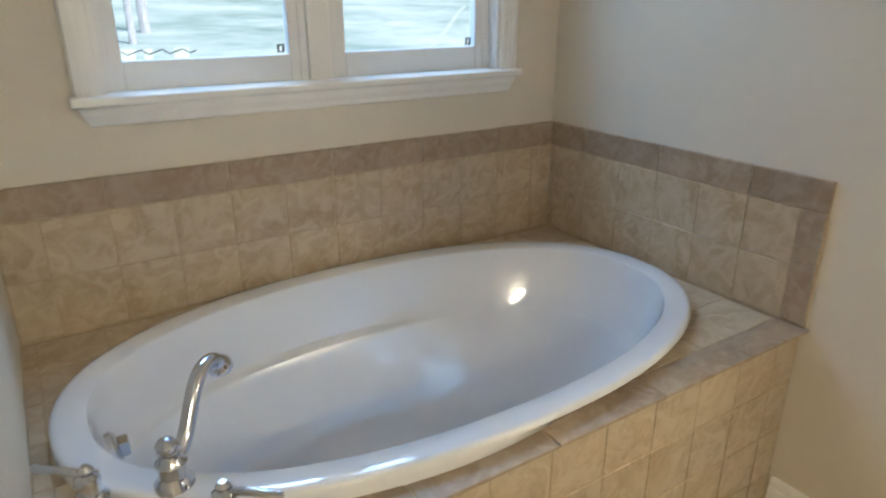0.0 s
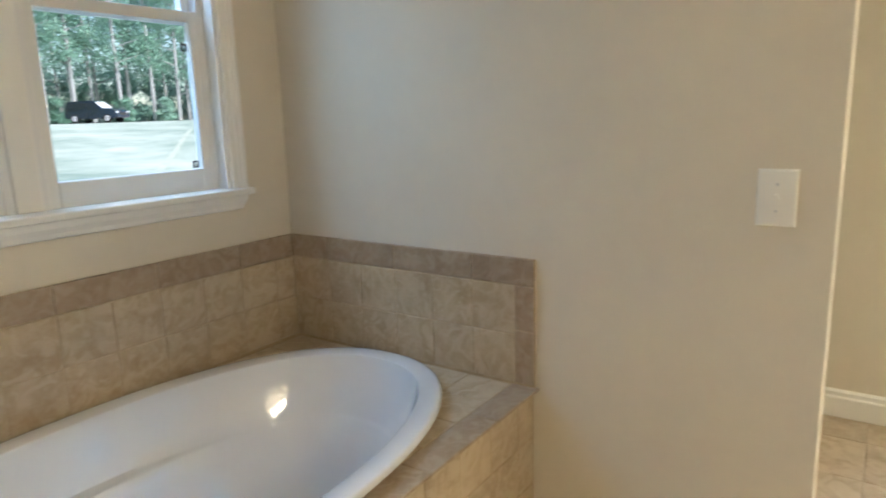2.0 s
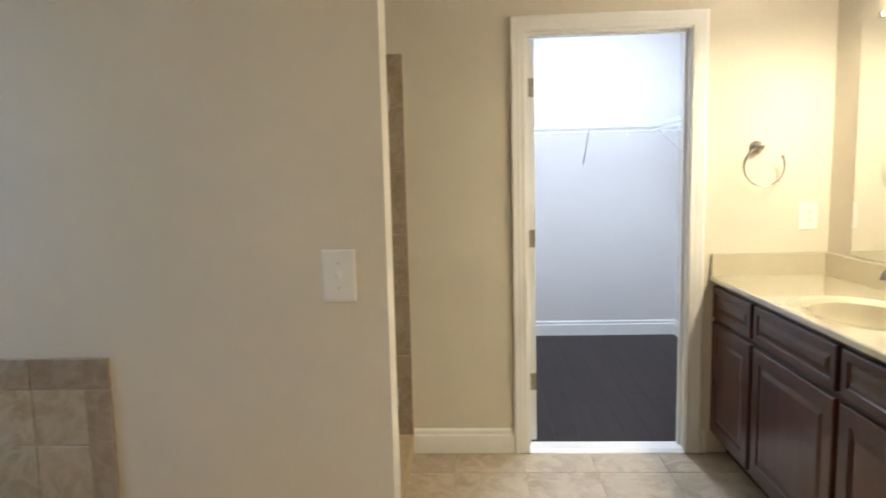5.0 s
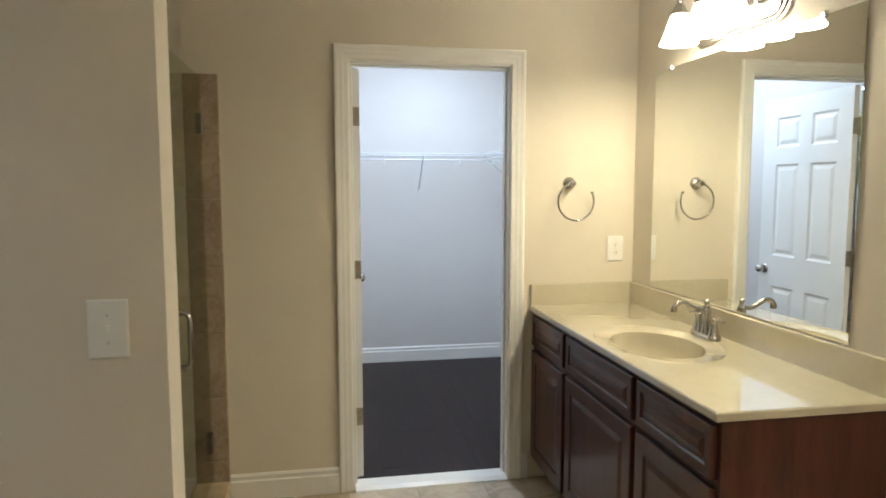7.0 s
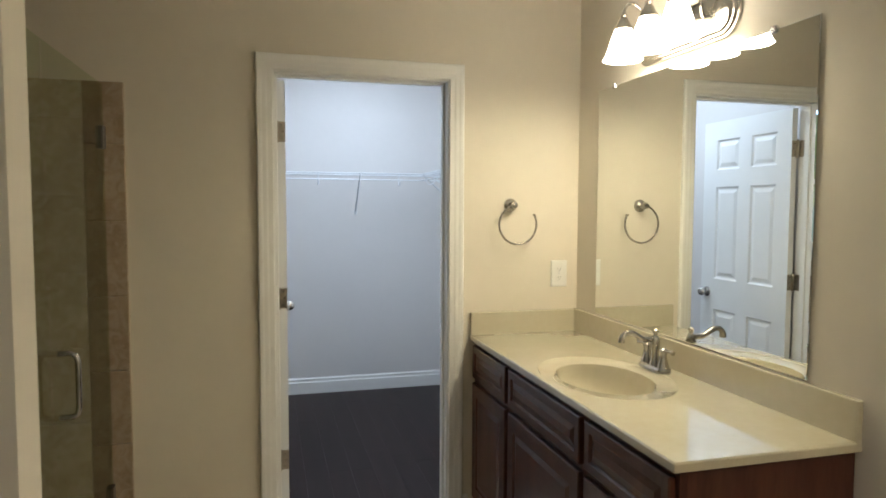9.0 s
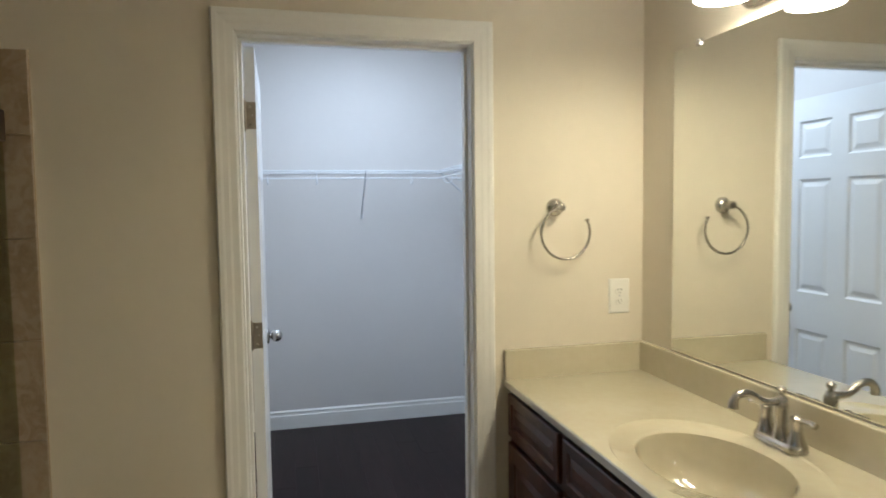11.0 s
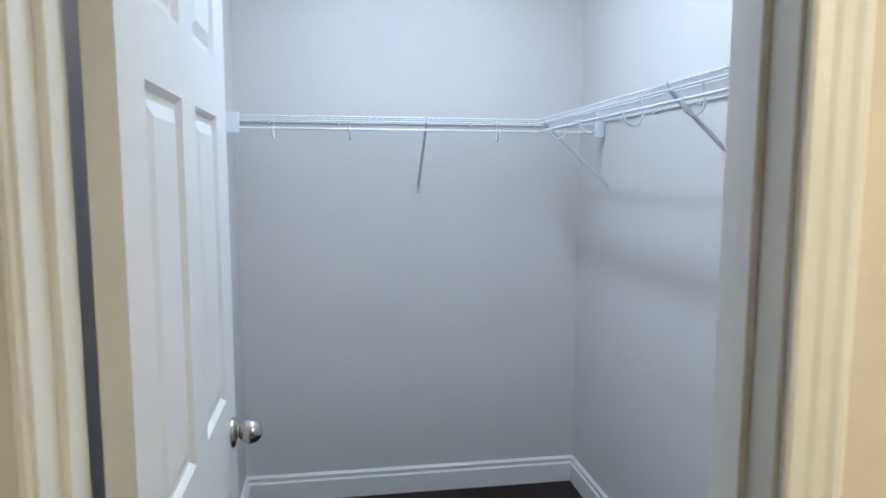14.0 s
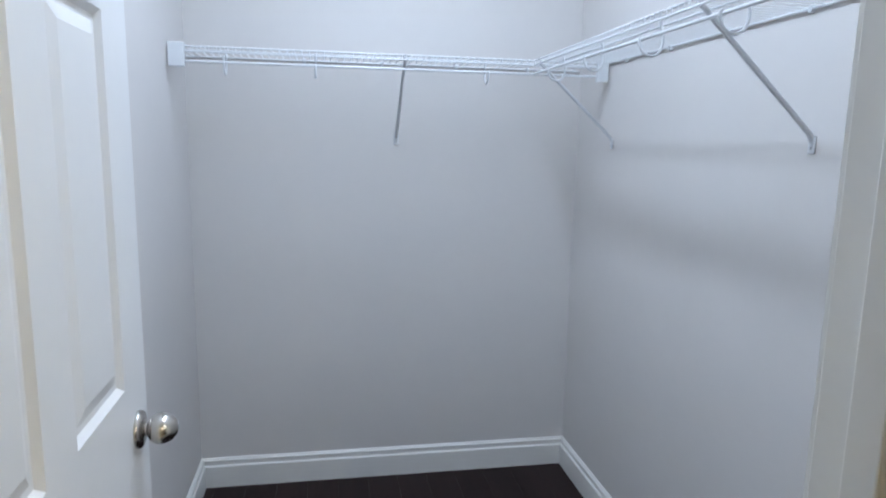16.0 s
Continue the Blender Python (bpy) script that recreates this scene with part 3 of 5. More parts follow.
# ---- window over the tub ----
def twin_window():
    w = setting(empty("window_1", ((WX0 + WX1) / 2, YW, WZ0)), "white twin double-hung window with moulded casing and sill", "window")

    def wp(name, bm, mat=M_TRIM, parent=None, label=""):
        ob = mesh_object(name, bm, mat)
        ob.parent = parent or w
        ob.matrix_parent_inverse = Matrix.Translation(-Vector(w.location)) if parent is None else Matrix()
        if label:
            tagged(ob, label)
        return ob

    y = YW
    jd = 0.085
    wp("jamb", box(WX0, WX0 + 0.018, y - 0.002, y + jd, WZ0, WZ1))
    wp("jamb", box(WX1 - 0.018, WX1, y - 0.002, y + jd, WZ0, WZ1))
    wp("head", box(WX0 + 0.018, WX1 - 0.018, y - 0.002, y + jd, WZ1 - 0.018, WZ1))
    WC = [(0, 0.0), (0.010, 0.0), (0.014, 0.006), (0.014, 0.022), (0.017, 0.027), (0.017, 0.036), (0.021, 0.042), (0.021, 0.054), (0.012, 0.058), (0, 0.058)]
    wp("casing", sweep((WX0 + 0.006, y, WZ0 + 0.02), (WX0 + 0.006, y, WZ1 - 0.006), (0, -1, 0), (-1, 0, 0), WC, 0, 1, axis=1))
    wp("casing", sweep((WX1 - 0.006, y, WZ0 + 0.02), (WX1 - 0.006, y, WZ1 - 0.006), (0, -1, 0), (1, 0, 0), WC, 0, 1, axis=1))
    wp("head_casing", sweep((WX0 + 0.006, y, WZ1 - 0.006), (WX1 - 0.006, y, WZ1 - 0.006), (0, -1, 0), (0, 0, 1), WC, -1, 1, axis=1))
    wp("sill", box(WX0 - 0.064, WX1 + 0.060, y - 0.045, y + 0.05, WZ0 - 0.002, WZ0 + 0.020, 0.006, 3), M_TRIM)
    wp("apron", sweep((WX0 - 0.052, y, WZ0 - 0.002), (WX1 + 0.050, y, WZ0 - 0.002), (0, -1, 0), (0, 0, -1), [(0, 0), (0.020, 0), (0.020, 0.02), (0.014, 0.034), (0.012, 0.046), (0, 0.050)], 0.5, -0.5, axis=1))
    mx = -2.449
    MID = 0.033
    wp("mullion", box(mx - MID, mx + MID, y + 0.034, y + jd + 0.01, WZ0 + 0.02, WZ1 - 0.018, 0.003))
    mid_z = 1.699
    for x0, x1 in ((WX0 + 0.018, mx - MID), (mx + MID, WX1 - 0.018)):
        z0, z1 = WZ0 + 0.020, WZ1 - 0.018
        for a, b, c, e in ((x0, x0 + 0.022, z0, z1), (x1 - 0.022, x1, z0, z1)):
            wp("track", box(a, b, y + 0.045, y + jd + 0.03, c, e, 0.002), M_VINYL)
        for lower, ya, za, zb in ((True, y + 0.048, z0, mid_z + 0.018), (False, y + 0.080, mid_z - 0.018, z1)):
            sx0, sx1 = x0 + 0.018, x1 - 0.018
            st = 0.032
            sash = wp("sash", box(sx0, sx0 + st, ya, ya + 0.03, za, zb, 0.003), M_VINYL)
            box_list = [box(sx1 - st, sx1, ya, ya + 0.03, za, zb, 0.003), box(sx0 + st, sx1 - st, ya, ya + 0.03, za, za + (0.070 if lower else 0.034), 0.003),
                        box(sx0 + st, sx1 - st, ya, ya + 0.03, zb - 0.034, zb, 0.003)]
            for nm, bmm in zip(("stile", "bottom_rail", "top_rail"), box_list):
                wp(nm, bmm, M_VINYL, sash)
            pane = wp("pane", box(sx0 + st - 0.004, sx1 - st + 0.004, ya + 0.013, ya + 0.017, za + 0.03, zb - 0.03), M_PANE, sash)
            glaze(pane)
            if lower:
                for lz in (za + 0.085, zb - 0.11):
                    lb = None
                    for q in ((-0.030, -0.012, -0.010, -0.006), (-0.030, -0.012, 0.008, 0.012), (-0.030, -0.026, -0.006, 0.008), (-0.016, -0.012, -0.006, 0.008)):
                        lb = box(sx1 - st + q[0], sx1 - st + q[1], ya + 0.006, ya + 0.012, lz + q[2], lz + q[3], bm=lb)
                    wp("screen_latch", lb, M_LATCH, sash, "small dark screen latch")
        scr = box(x1 - 0.026, x1 - 0.019, y + 0.098, y + 0.108, z0, mid_z, 0.001)
        wp("screen_edge", scr, M_LATCH, None)
    return w


twin_window()


# ---- plates, ring ----
def wall_plate(name, m, kind, label, category):
    """A cover plate; local x across, y out of the wall, z up."""
    p = tagged(empty(name), label, category)
    p.matrix_world = m
    bm = bmesh.new()
    w, h = 0.0415, 0.064
    loops = [[bm.verts.new((x * (w - i), d, z * (h - i))) for x, z in ((-1, -1), (1, -1), (1, 1), (-1, 1))] for i, d in ((0, 0), (0, 0.003), (0.003, 0.0055), (0.006, 0.006))]
    for a, b in zip(loops, loops[1:]):
        for k in range(4):
            bm.faces.new((a[k], a[(k + 1) % 4], b[(k + 1) % 4], b[k]))
    bm.faces.new(loops[-1])
    part("cover", bm, M_PLATE, p)
    rot = Matrix.Rotation(radians(-90), 4, "X")
    if kind == "switch":
        for z in (-0.030, 0.030):
            part("screw", lathe([(0.0035, 0.0), (0.003, 0.0012)], m=Matrix.Translation((0, 0.006, z)) @ rot, sides=10), M_STEEL, p)
        part("collar", box(-0.008, 0.008, 0.0058, 0.0075, -0.014, 0.014, 0.0006), M_PLATE, p)
        bm = box(-0.0045, 0.0045, 0.006, 0.018, -0.002, 0.009, 0.001)
        part("toggle", bm, M_PLATE, p, "white toggle lever")
    else:
        part("screw", lathe([(0.0035, 0.0), (0.003, 0.0012)], m=Matrix.Translation((0, 0.006, 0)) @ rot, sides=10), M_STEEL, p)
        for z in (-0.020, 0.020):
            s = part("socket", lathe([(0.0172, 0), (0.0172, 0.0015), (0.016, 0.0022)], m=Matrix.Translation((0, 0.006, z)) @ rot @ Matrix.Diagonal((1, 0.82, 1, 1)), sides=18), M_PLATE, p)
            for x0, x1, z0, z1 in ((-0.0075, -0.0055, -0.002, 0.007), (0.0055, 0.0075, -0.001, 0.006), (-0.002, 0.002, -0.0085, -0.0045)):
                part("slot", box(x0, x1, 0.0078, 0.0086, z + z0, z + z1), M_SLOT, s)
    return p


wall_plate("light_switch", pose(XS, 2.003, 1.172, 0, 0, 90), "switch", "white toggle switch plate on the beige wall", "light switch")
wall_plate("outlet", pose(0, 0.097, 1.168, 0, 0, 90), "outlet", "white duplex outlet plate beside the mirror", "outlet")
wall_plate("light_switch", pose(-1.712, 0, 1.176, 0, 0, 0), "switch", "white switch plate beside the vanity", "light switch")


def towel_ring():
    r = tagged(empty("towel_ring", (0, 0.350, 1.496)), "brushed nickel open towel ring on a round post", "towel ring")
    m = Matrix.Rotation(radians(-90), 4, "Y")
    part("post", lathe([(0.032, 0), (0.032, 0.005), (0.030, 0.010), (0.023, 0.016), (0.015, 0.020), (0.013, 0.038), (0.0155, 0.042), (0.0155, 0.060), (0.012, 0.065), (0.004, 0.067)], m=m), M_NICKEL, r, "", True)
    R = 0.092
    cy, cz = -0.019, -0.090
    pts = []
    a0, a1 = math.radians(78), math.radians(-208)
    for i in range(49):
        a = a0 + (a1 - a0) * i / 48
        pts.append((-0.052, cy + R * math.cos(a), cz + R * math.sin(a)))
    part("ring", tube(pts, 0.0047, 10), M_NICKEL, r, "", True)
    e = pts[-1]
    part("finial", lathe([(0.005, -0.004), (0.008, 0.0), (0.008, 0.004), (0.003, 0.007)], Vector(e)), M_NICKEL, r, "", True)
    return r


towel_ring()

# ---- vanity ----
VX0, VX1, VY, VZ = -1.580, -0.004, 0.520, 0.865
CT = 0.890


def raised_front(x0, x1, z0, z1, y=VY, t=0.019, rim=0.045):
    """A cabinet front with a frame, an ogee and a raised field."""
    bm = bmesh.new()
    rim = min(rim, (z1 - z0) * 0.3)
    loops = []
    for inset, d in ((0, 0), (0, t - 0.003), (0.004, t), (rim, t), (rim + 0.005, t - 0.007), (rim + 0.012, t - 0.007), (rim + 0.032, t - 0.001)):
        loops.append([bm.verts.new((x, y + d, z)) for x, z in ((x0 + inset, z0 + inset), (x1 - inset, z0 + inset), (x1 - inset, z1 - inset), (x0 + inset, z1 - inset))])
    for a, b in zip(loops, loops[1:]):
        for k in range(4):
            bm.faces.new((a[k], a[(k + 1) % 4], b[(k + 1) % 4], b[k]))
    bm.faces.new(loops[-1])
    bm.faces.new(list(reversed(loops[0])))
    return bm


def vanity_unit(x0, x1, door=True):
    u = tagged(empty("vanity_cabinet", ((x0 + x1) / 2, 0.26, 0)), "dark cherry wood vanity cabinet with drawer and raised-panel door", "cabinet", "cabinets under the vanity top")
    inv = Matrix.Translation(-Vector(u.location))

    def vp(name, bm, mat=M_WOOD, label=""):
        ob = part(name, bm, mat, u, label)
        ob.matrix_parent_inverse = inv
        return ob

    vp("side_panel", box(x0, x0 + 0.016, 0.003, VY - 0.02, 0.10, VZ, 0.0008))
    vp("side_panel", box(x1 - 0.016, x1, 0.003, VY - 0.02, 0.10, VZ, 0.0008))
    vp("bottom_panel", box(x0 + 0.016, x1 - 0.016, 0.003, VY - 0.02, 0.10, 0.116))
    vp("back_panel", box(x0 + 0.016, x1 - 0.016, 0.003, 0.009, 0.116, VZ))
    fb = box(x0, x0 + 0.03, VY - 0.02, VY, 0.10, VZ, 0.0008)
    for q in ((x1 - 0.03, x1, 0.10, VZ), (x0 + 0.03, x1 - 0.03, 0.10, 0.135), (x0 + 0.03, x1 - 0.03, 0.66, 0.70), (x0 + 0.03, x1 - 0.03, 0.832, VZ)):
        fb = box(q[0], q[1], VY - 0.02, VY, q[2], q[3], 0.0008, bm=fb)
    vp("face_frame", fb)
    # the recess's shade is in this board's colour
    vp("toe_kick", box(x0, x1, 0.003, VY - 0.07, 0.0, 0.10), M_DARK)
    vp("drawer_front", raised_front(x0 + 0.016, x1 - 0.016, 0.692, 0.842, rim=0.030))
    vp("door", raised_front(x0 + 0.016, x1 - 0.016, 0.122, 0.668, rim=0.058))
    return u


vanity_unit(-0.468, VX1)
vanity_unit(-1.115, -0.470)
vanity_unit(VX0, -1.117)


def vanity_top():
    """Cast top with an oval bowl in one piece, and the upstands at the walls."""
    t = tagged(empty("countertop", (-0.81, 0.28, CT)), "cream cultured marble vanity top with a cast oval sink", "countertop")
    inv = Matrix.Translation(-Vector(t.location))
    X0, X1, Y0, Y1 = -1.598, -0.002, 0.002, 0.548
    cx, cy, a, b, n = -0.836, 0.309, 0.216, 0.158, 64
    bm = bmesh.new()

    def edge(t_):
        dx, dy = math.cos(t_), math.sin(t_)
        s = min(((X1 - cx) / dx if dx > 1e-6 else (X0 - cx) / dx if dx < -1e-6 else 9), ((Y1 - cy) / dy if dy > 1e-6 else (Y0 - cy) / dy if dy < -1e-6 else 9))
        return cx + dx * s, cy + dy * s

    angs = sorted([2 * math.pi * i / n for i in range(n)] + [math.atan2(yy - cy, xx - cx) % (2 * math.pi) for xx in (X0, X1) for yy in (Y0, Y1)])
    rings = []
    for kind, k, z in (("e", 0, -0.024), ("e", 0, -0.004), ("i", 0.004, 0.0), ("i", 0.012, 0.0), ("o", 1.41, 0.0), ("o", 1.38, 0.0), ("o", 1.355, -0.0035), ("o", 1.07, -0.005), ("o", 1.0, -0.010), ("o", 0.98, -0.024), ("o", 0.955, -0.055),
                       ("o", 0.90, -0.092), ("o", 0.77, -0.126), ("o", 0.52, -0.146), ("o", 0.16, -0.154)):
        ring = []
        for t_ in angs:
            if kind == "o":
                ring.append(bm.verts.new((cx + a * k * math.cos(t_), min(max(cy + b * k * math.sin(t_), Y0 + 0.02), Y1 - 0.02), CT + z)))
            else:
                x, y = edge(t_)
                if kind == "i":
                    x, y = min(max(x, X0 + k), X1 - k), min(max(y, Y0 + k), Y1 - k)
                ring.append(bm.verts.new((x, y, CT + z)))
        rings.append(ring)
    m = len(angs)
    for r0, r1 in zip(rings, rings[1:]):
        for i in range(m):
            bm.faces.new((r0[i], r0[(i + 1) % m], r1[(i + 1) % m], r1[i]))
    bm.faces.new(rings[-1])
    for nm, bmm, sm in (("top", bm, True), ("backsplash", box(X0, X1, 0.001, 0.021, CT - 0.010, CT + 0.108, 0.005, 3), False), ("side_splash", box(-0.021, -0.001, 0.0165, 0.546, CT - 0.010, CT + 0.106, 0.005, 3), False)):
        ob = part(nm, bmm, M_MARBLE, t, "", sm)
        ob.matrix_parent_inverse = inv
    dr = part("drain", lathe([(0.026, 0), (0.026, 0.003), (0.020, 0.005), (0.004, 0.004)], (cx, cy, CT - 0.154)), M_NICKEL, t, "nickel sink drain", True)
    dr.matrix_parent_inverse = inv
    return t


vanity_top()


def sink_faucet():
    bx, by = -0.800, 0.082
    f = tagged(empty("sink_faucet", (bx, by, CT)), "brushed nickel centerset faucet with curved spout and two levers", "faucet")
    bm = bmesh.new()
    n = 40
    rings = []
    for z, k in ((0, 1.0), (0.010, 1.0), (0.016, 0.93), (0.020, 0.80)):
        rings.append([bm.verts.new(((0.052 * (1 if math.cos(t) > 0 else -1) + 0.028 * k * math.cos(t)), 0.028 * k * math.sin(t), z)) for t in (2 * math.pi * (i + 0.5) / n for i in range(n))])
    for r0, r1 in zip(rings, rings[1:]):
        for i in range(n):
            bm.faces.new((r0[i], r0[(i + 1) % n], r1[(i + 1) % n], r1[i]))
    bm.faces.new(rings[-1])
    bm.faces.new(list(reversed(rings[0])))
    part("base", bm, M_NICKEL, f, "", True)
    part("column", lathe([(0.024, 0.012), (0.020, 0.025), (0.0145, 0.055), (0.0165, 0.085), (0.0175, 0.100), (0.0165, 0.112), (0.013, 0.122), (0.008, 0.127), (0.0075, 0.132), (0.0115, 0.138), (0.0110, 0.145), (0.005, 0.151)]), M_NICKEL, f, "", True)
    sp_ = bezier((0, 0.006, 0.116), (0, 0.035, 0.110), (0, 0.050, 0.110), (0, 0.075, 0.128), 8) + bezier((0, 0.075, 0.128), (0, 0.100, 0.148), (0, 0.142, 0.150), (0, 0.140, 0.106), 9)[1:]
    part("spout", tube(sp_, [0.0102] * (len(sp_) - 2) + [0.012, 0.0125], 12), M_NICKEL, f, "", True)
    for s in (-1, 1):
        m = Matrix.Translation((0.052 * s, 0, 0.016)) @ Matrix.Rotation(0 if s > 0 else math.pi, 4, "Z")
        hb = part("handle", lathe([(0.024, 0), (0.021, 0.010), (0.014, 0.034), (0.012, 0.052), (0.015, 0.058), (0.013, 0.070), (0.005, 0.076)], m=m, sides=18), M_NICKEL, f, "", True)
        pts = [m @ Vector(p) for p in ((0, 0, 0.062), (0.02, 0, 0.068), (0.042, 0, 0.070), (0.060, 0, 0.066))]
        part("lever", tube(pts, [0.008, 0.0062, 0.0058, 0.008]), M_NICKEL, hb, "", True)
    return f


sink_faucet()


def wall_mirror():
    x0, x1, z0, z1 = -1.420, -0.199, 1.003, 2.010
    g = tagged(empty("wall_mirror", ((x0 + x1) / 2, 0.003, z0)), "large frameless wall mirror with polished edges over the vanity", "mirror")
    inv = Matrix.Translation(-Vector(g.location))
    bm = bmesh.new()
    loops = [[bm.verts.new((x, y, z)) for x, z in ((x0 + i, z0 + i), (x1 - i, z0 + i), (x1 - i, z1 - i), (x0 + i, z1 - i))] for i, y in ((0, 0.0012), (0, 0.0045), (0.003, 0.0062))]
    for a, b in zip(loops, loops[1:]):
        for k in range(4):
            bm.faces.new((a[k], a[(k + 1) % 4], b[(k + 1) % 4], b[k]))
    bm.faces.new(loops[-1])
    bm.faces.new(list(reversed(loops[0])))
    o = part("glass", bm, M_MIRROR, g)
    o.matrix_parent_inverse = inv
    for cx in (x0 + 0.168, x1 - 0.138):
        o = part("clip", box(cx - 0.012, cx + 0.012, 0.001, 0.012, z1 - 0.012, z1 + 0.010, 0.003), M_CHROME, g, "small clear mirror clip")
        o.matrix_parent_inverse = inv
    return g


wall_mirror()

LZ = 2.170


def vanity_light(LX, watts):
    f = tagged(empty("vanity_light", (LX, 0, LZ)), "brushed nickel vanity light with three lit white glass shades", "wall light", "vanity lights")
    bm = bmesh.new()
    n = 48
    rings = []
    for y, k in ((0.001, 1.0), (0.008, 1.0), (0.012, 0.97), (0.013, 0.90), (0.018, 0.88), (0.022, 0.84), (0.023, 0.76), (0.028, 0.73), (0.031, 0.66)):
        rings.append([bm.verts.new((0.215 * (1 if math.cos(t) > 0 else -1) + 0.078 * k * math.cos(t), y, -0.055 + 0.078 * k * math.sin(t))) for t in (2 * math.pi * (i + 0.5) / n for i in range(n))])
    for r0, r1 in zip(rings, rings[1:]):
        for i in range(n):
            bm.faces.new((r0[i], r0[(i + 1) % n], r1[(i + 1) % n], r1[i]))
    bm.faces.new(rings[-1])
    bm.faces.new(list(reversed(rings[0])))
    part("back_plate", bm, M_NICKEL, f, "", True)
    for dx in (-0.168, 0.0, 0.168):
        arm = bezier((dx, 0.030, -0.050), (dx, 0.062, -0.075), (dx, 0.060, -0.02), (dx, 0.066, 0.030), 9) + bezier((dx, 0.066, 0.030), (dx, 0.076, 0.098), (dx, 0.150, 0.104), (dx, 0.150, 0.036), 12)[1:]
        part("arm", tube(arm, 0.0055, 10), M_NICKEL, f, "", True)
        part("socket", lathe([(0.006, 0.044), (0.013, 0.040), (0.013, 0.034), (0.010, 0.030), (0.017, 0.022), (0.024, 0.004), (0.034, -0.010), (0.034, -0.016), (0.028, -0.018)], (dx, 0.150, 0)), M_NICKEL, f, "", True)
        shade = bmesh.new()
        prof = [(0.028, -0.010), (0.034, -0.022), (0.044, -0.050), (0.055, -0.085), (0.067, -0.118), (0.075, -0.128), (0.072, -0.130), (0.064, -0.118), (0.049, -0.084), (0.040, -0.050), (0.030, -0.022), (0.022, -0.012)]
        lathe(prof, (dx, 0.150, 0), 28, bm=shade)
        part("shade", shade, M_SHADE, f, "lit frosted white bell glass shade", True)
        point_lamp("bulb", (LX + dx, 0.150, LZ - 0.105), watts, 0.03, (1.0, 0.85, 0.54))
    return f


vanity_light(-0.815, BULB)
vanity_light(-3.08, SECOND_BULB)   # over a second basin behind the walk, known by its gleam in the tub

# ---- shower ----
SHY = 2.085
setting(mesh_object("shower_curb", box(XS2, 0, 2.004, 2.15, 0, 0.10), M_GROUT), "tiled curb of the shower", "curb")
shower_wall = setting(mesh_object("shower_wall_lining", box(-0.006, 0, 2.004, YW, 0.0, 1.978), M_GROUT), "stone tiled shower wall", "wall")
sw_back = setting(mesh_object("shower_back_lining", box(XS2, -0.006, YW - 0.006, YW, 0.0, 1.978), M_GROUT), "stone tiled back wall of the shower", "wall")


def shower_door():
    g = tagged(empty("shower_door", (0, SHY, 0.11)), "frameless greenish glass shower door with nickel hinges", "shower door")
    inv = Matrix.Translation(-Vector(g.location))

    def gp(name, bm, mat, label="", smooth=False, parent=None):
        o = part(name, bm, mat, parent or g, label, smooth)
        o.matrix_parent_inverse = inv if parent is None else Matrix()
        return o

    gl = gp("glass", box(-0.74, -0.014, SHY - 0.005, SHY + 0.005, 0.112, 1.965, 0.001), M_SHOWER)
    glaze(gl)
    fx = gp("fixed_panel", box(XS2 + 0.002, -0.745, SHY - 0.005, SHY + 0.005, 0.101, 1.965, 0.001), M_SHOWER)
    glaze(fx)
    for z in (0.30, 1.755):
        gp("hinge", box(-0.060, -0.0135, SHY - 0.014, SHY + 0.014, z - 0.045, z + 0.045, 0.003), M_NICKEL_REFLECTING, "square nickel glass hinge, dark reflection put into its colour")
    hx = -0.675
    pts = [(hx, SHY - 0.005, 1.03), (hx, SHY - 0.04, 1.03), (hx, SHY - 0.055, 1.02), (hx, SHY - 0.06, 1.0), (hx, SHY - 0.06, 0.86), (hx, SHY - 0.055, 0.84), (hx, SHY - 0.04, 0.83), (hx, SHY - 0.005, 0.83)]
    gp("handle", tube(pts, 0.009, 12), M_NICKEL, "bent nickel pull handle", True)
    return g


shower_door()


# ---- closet shelves ----
SZ, SD = 1.748, 0.300


def rod(p0, p1, r, sides=8):
    return tube([p0, p1], r, sides)


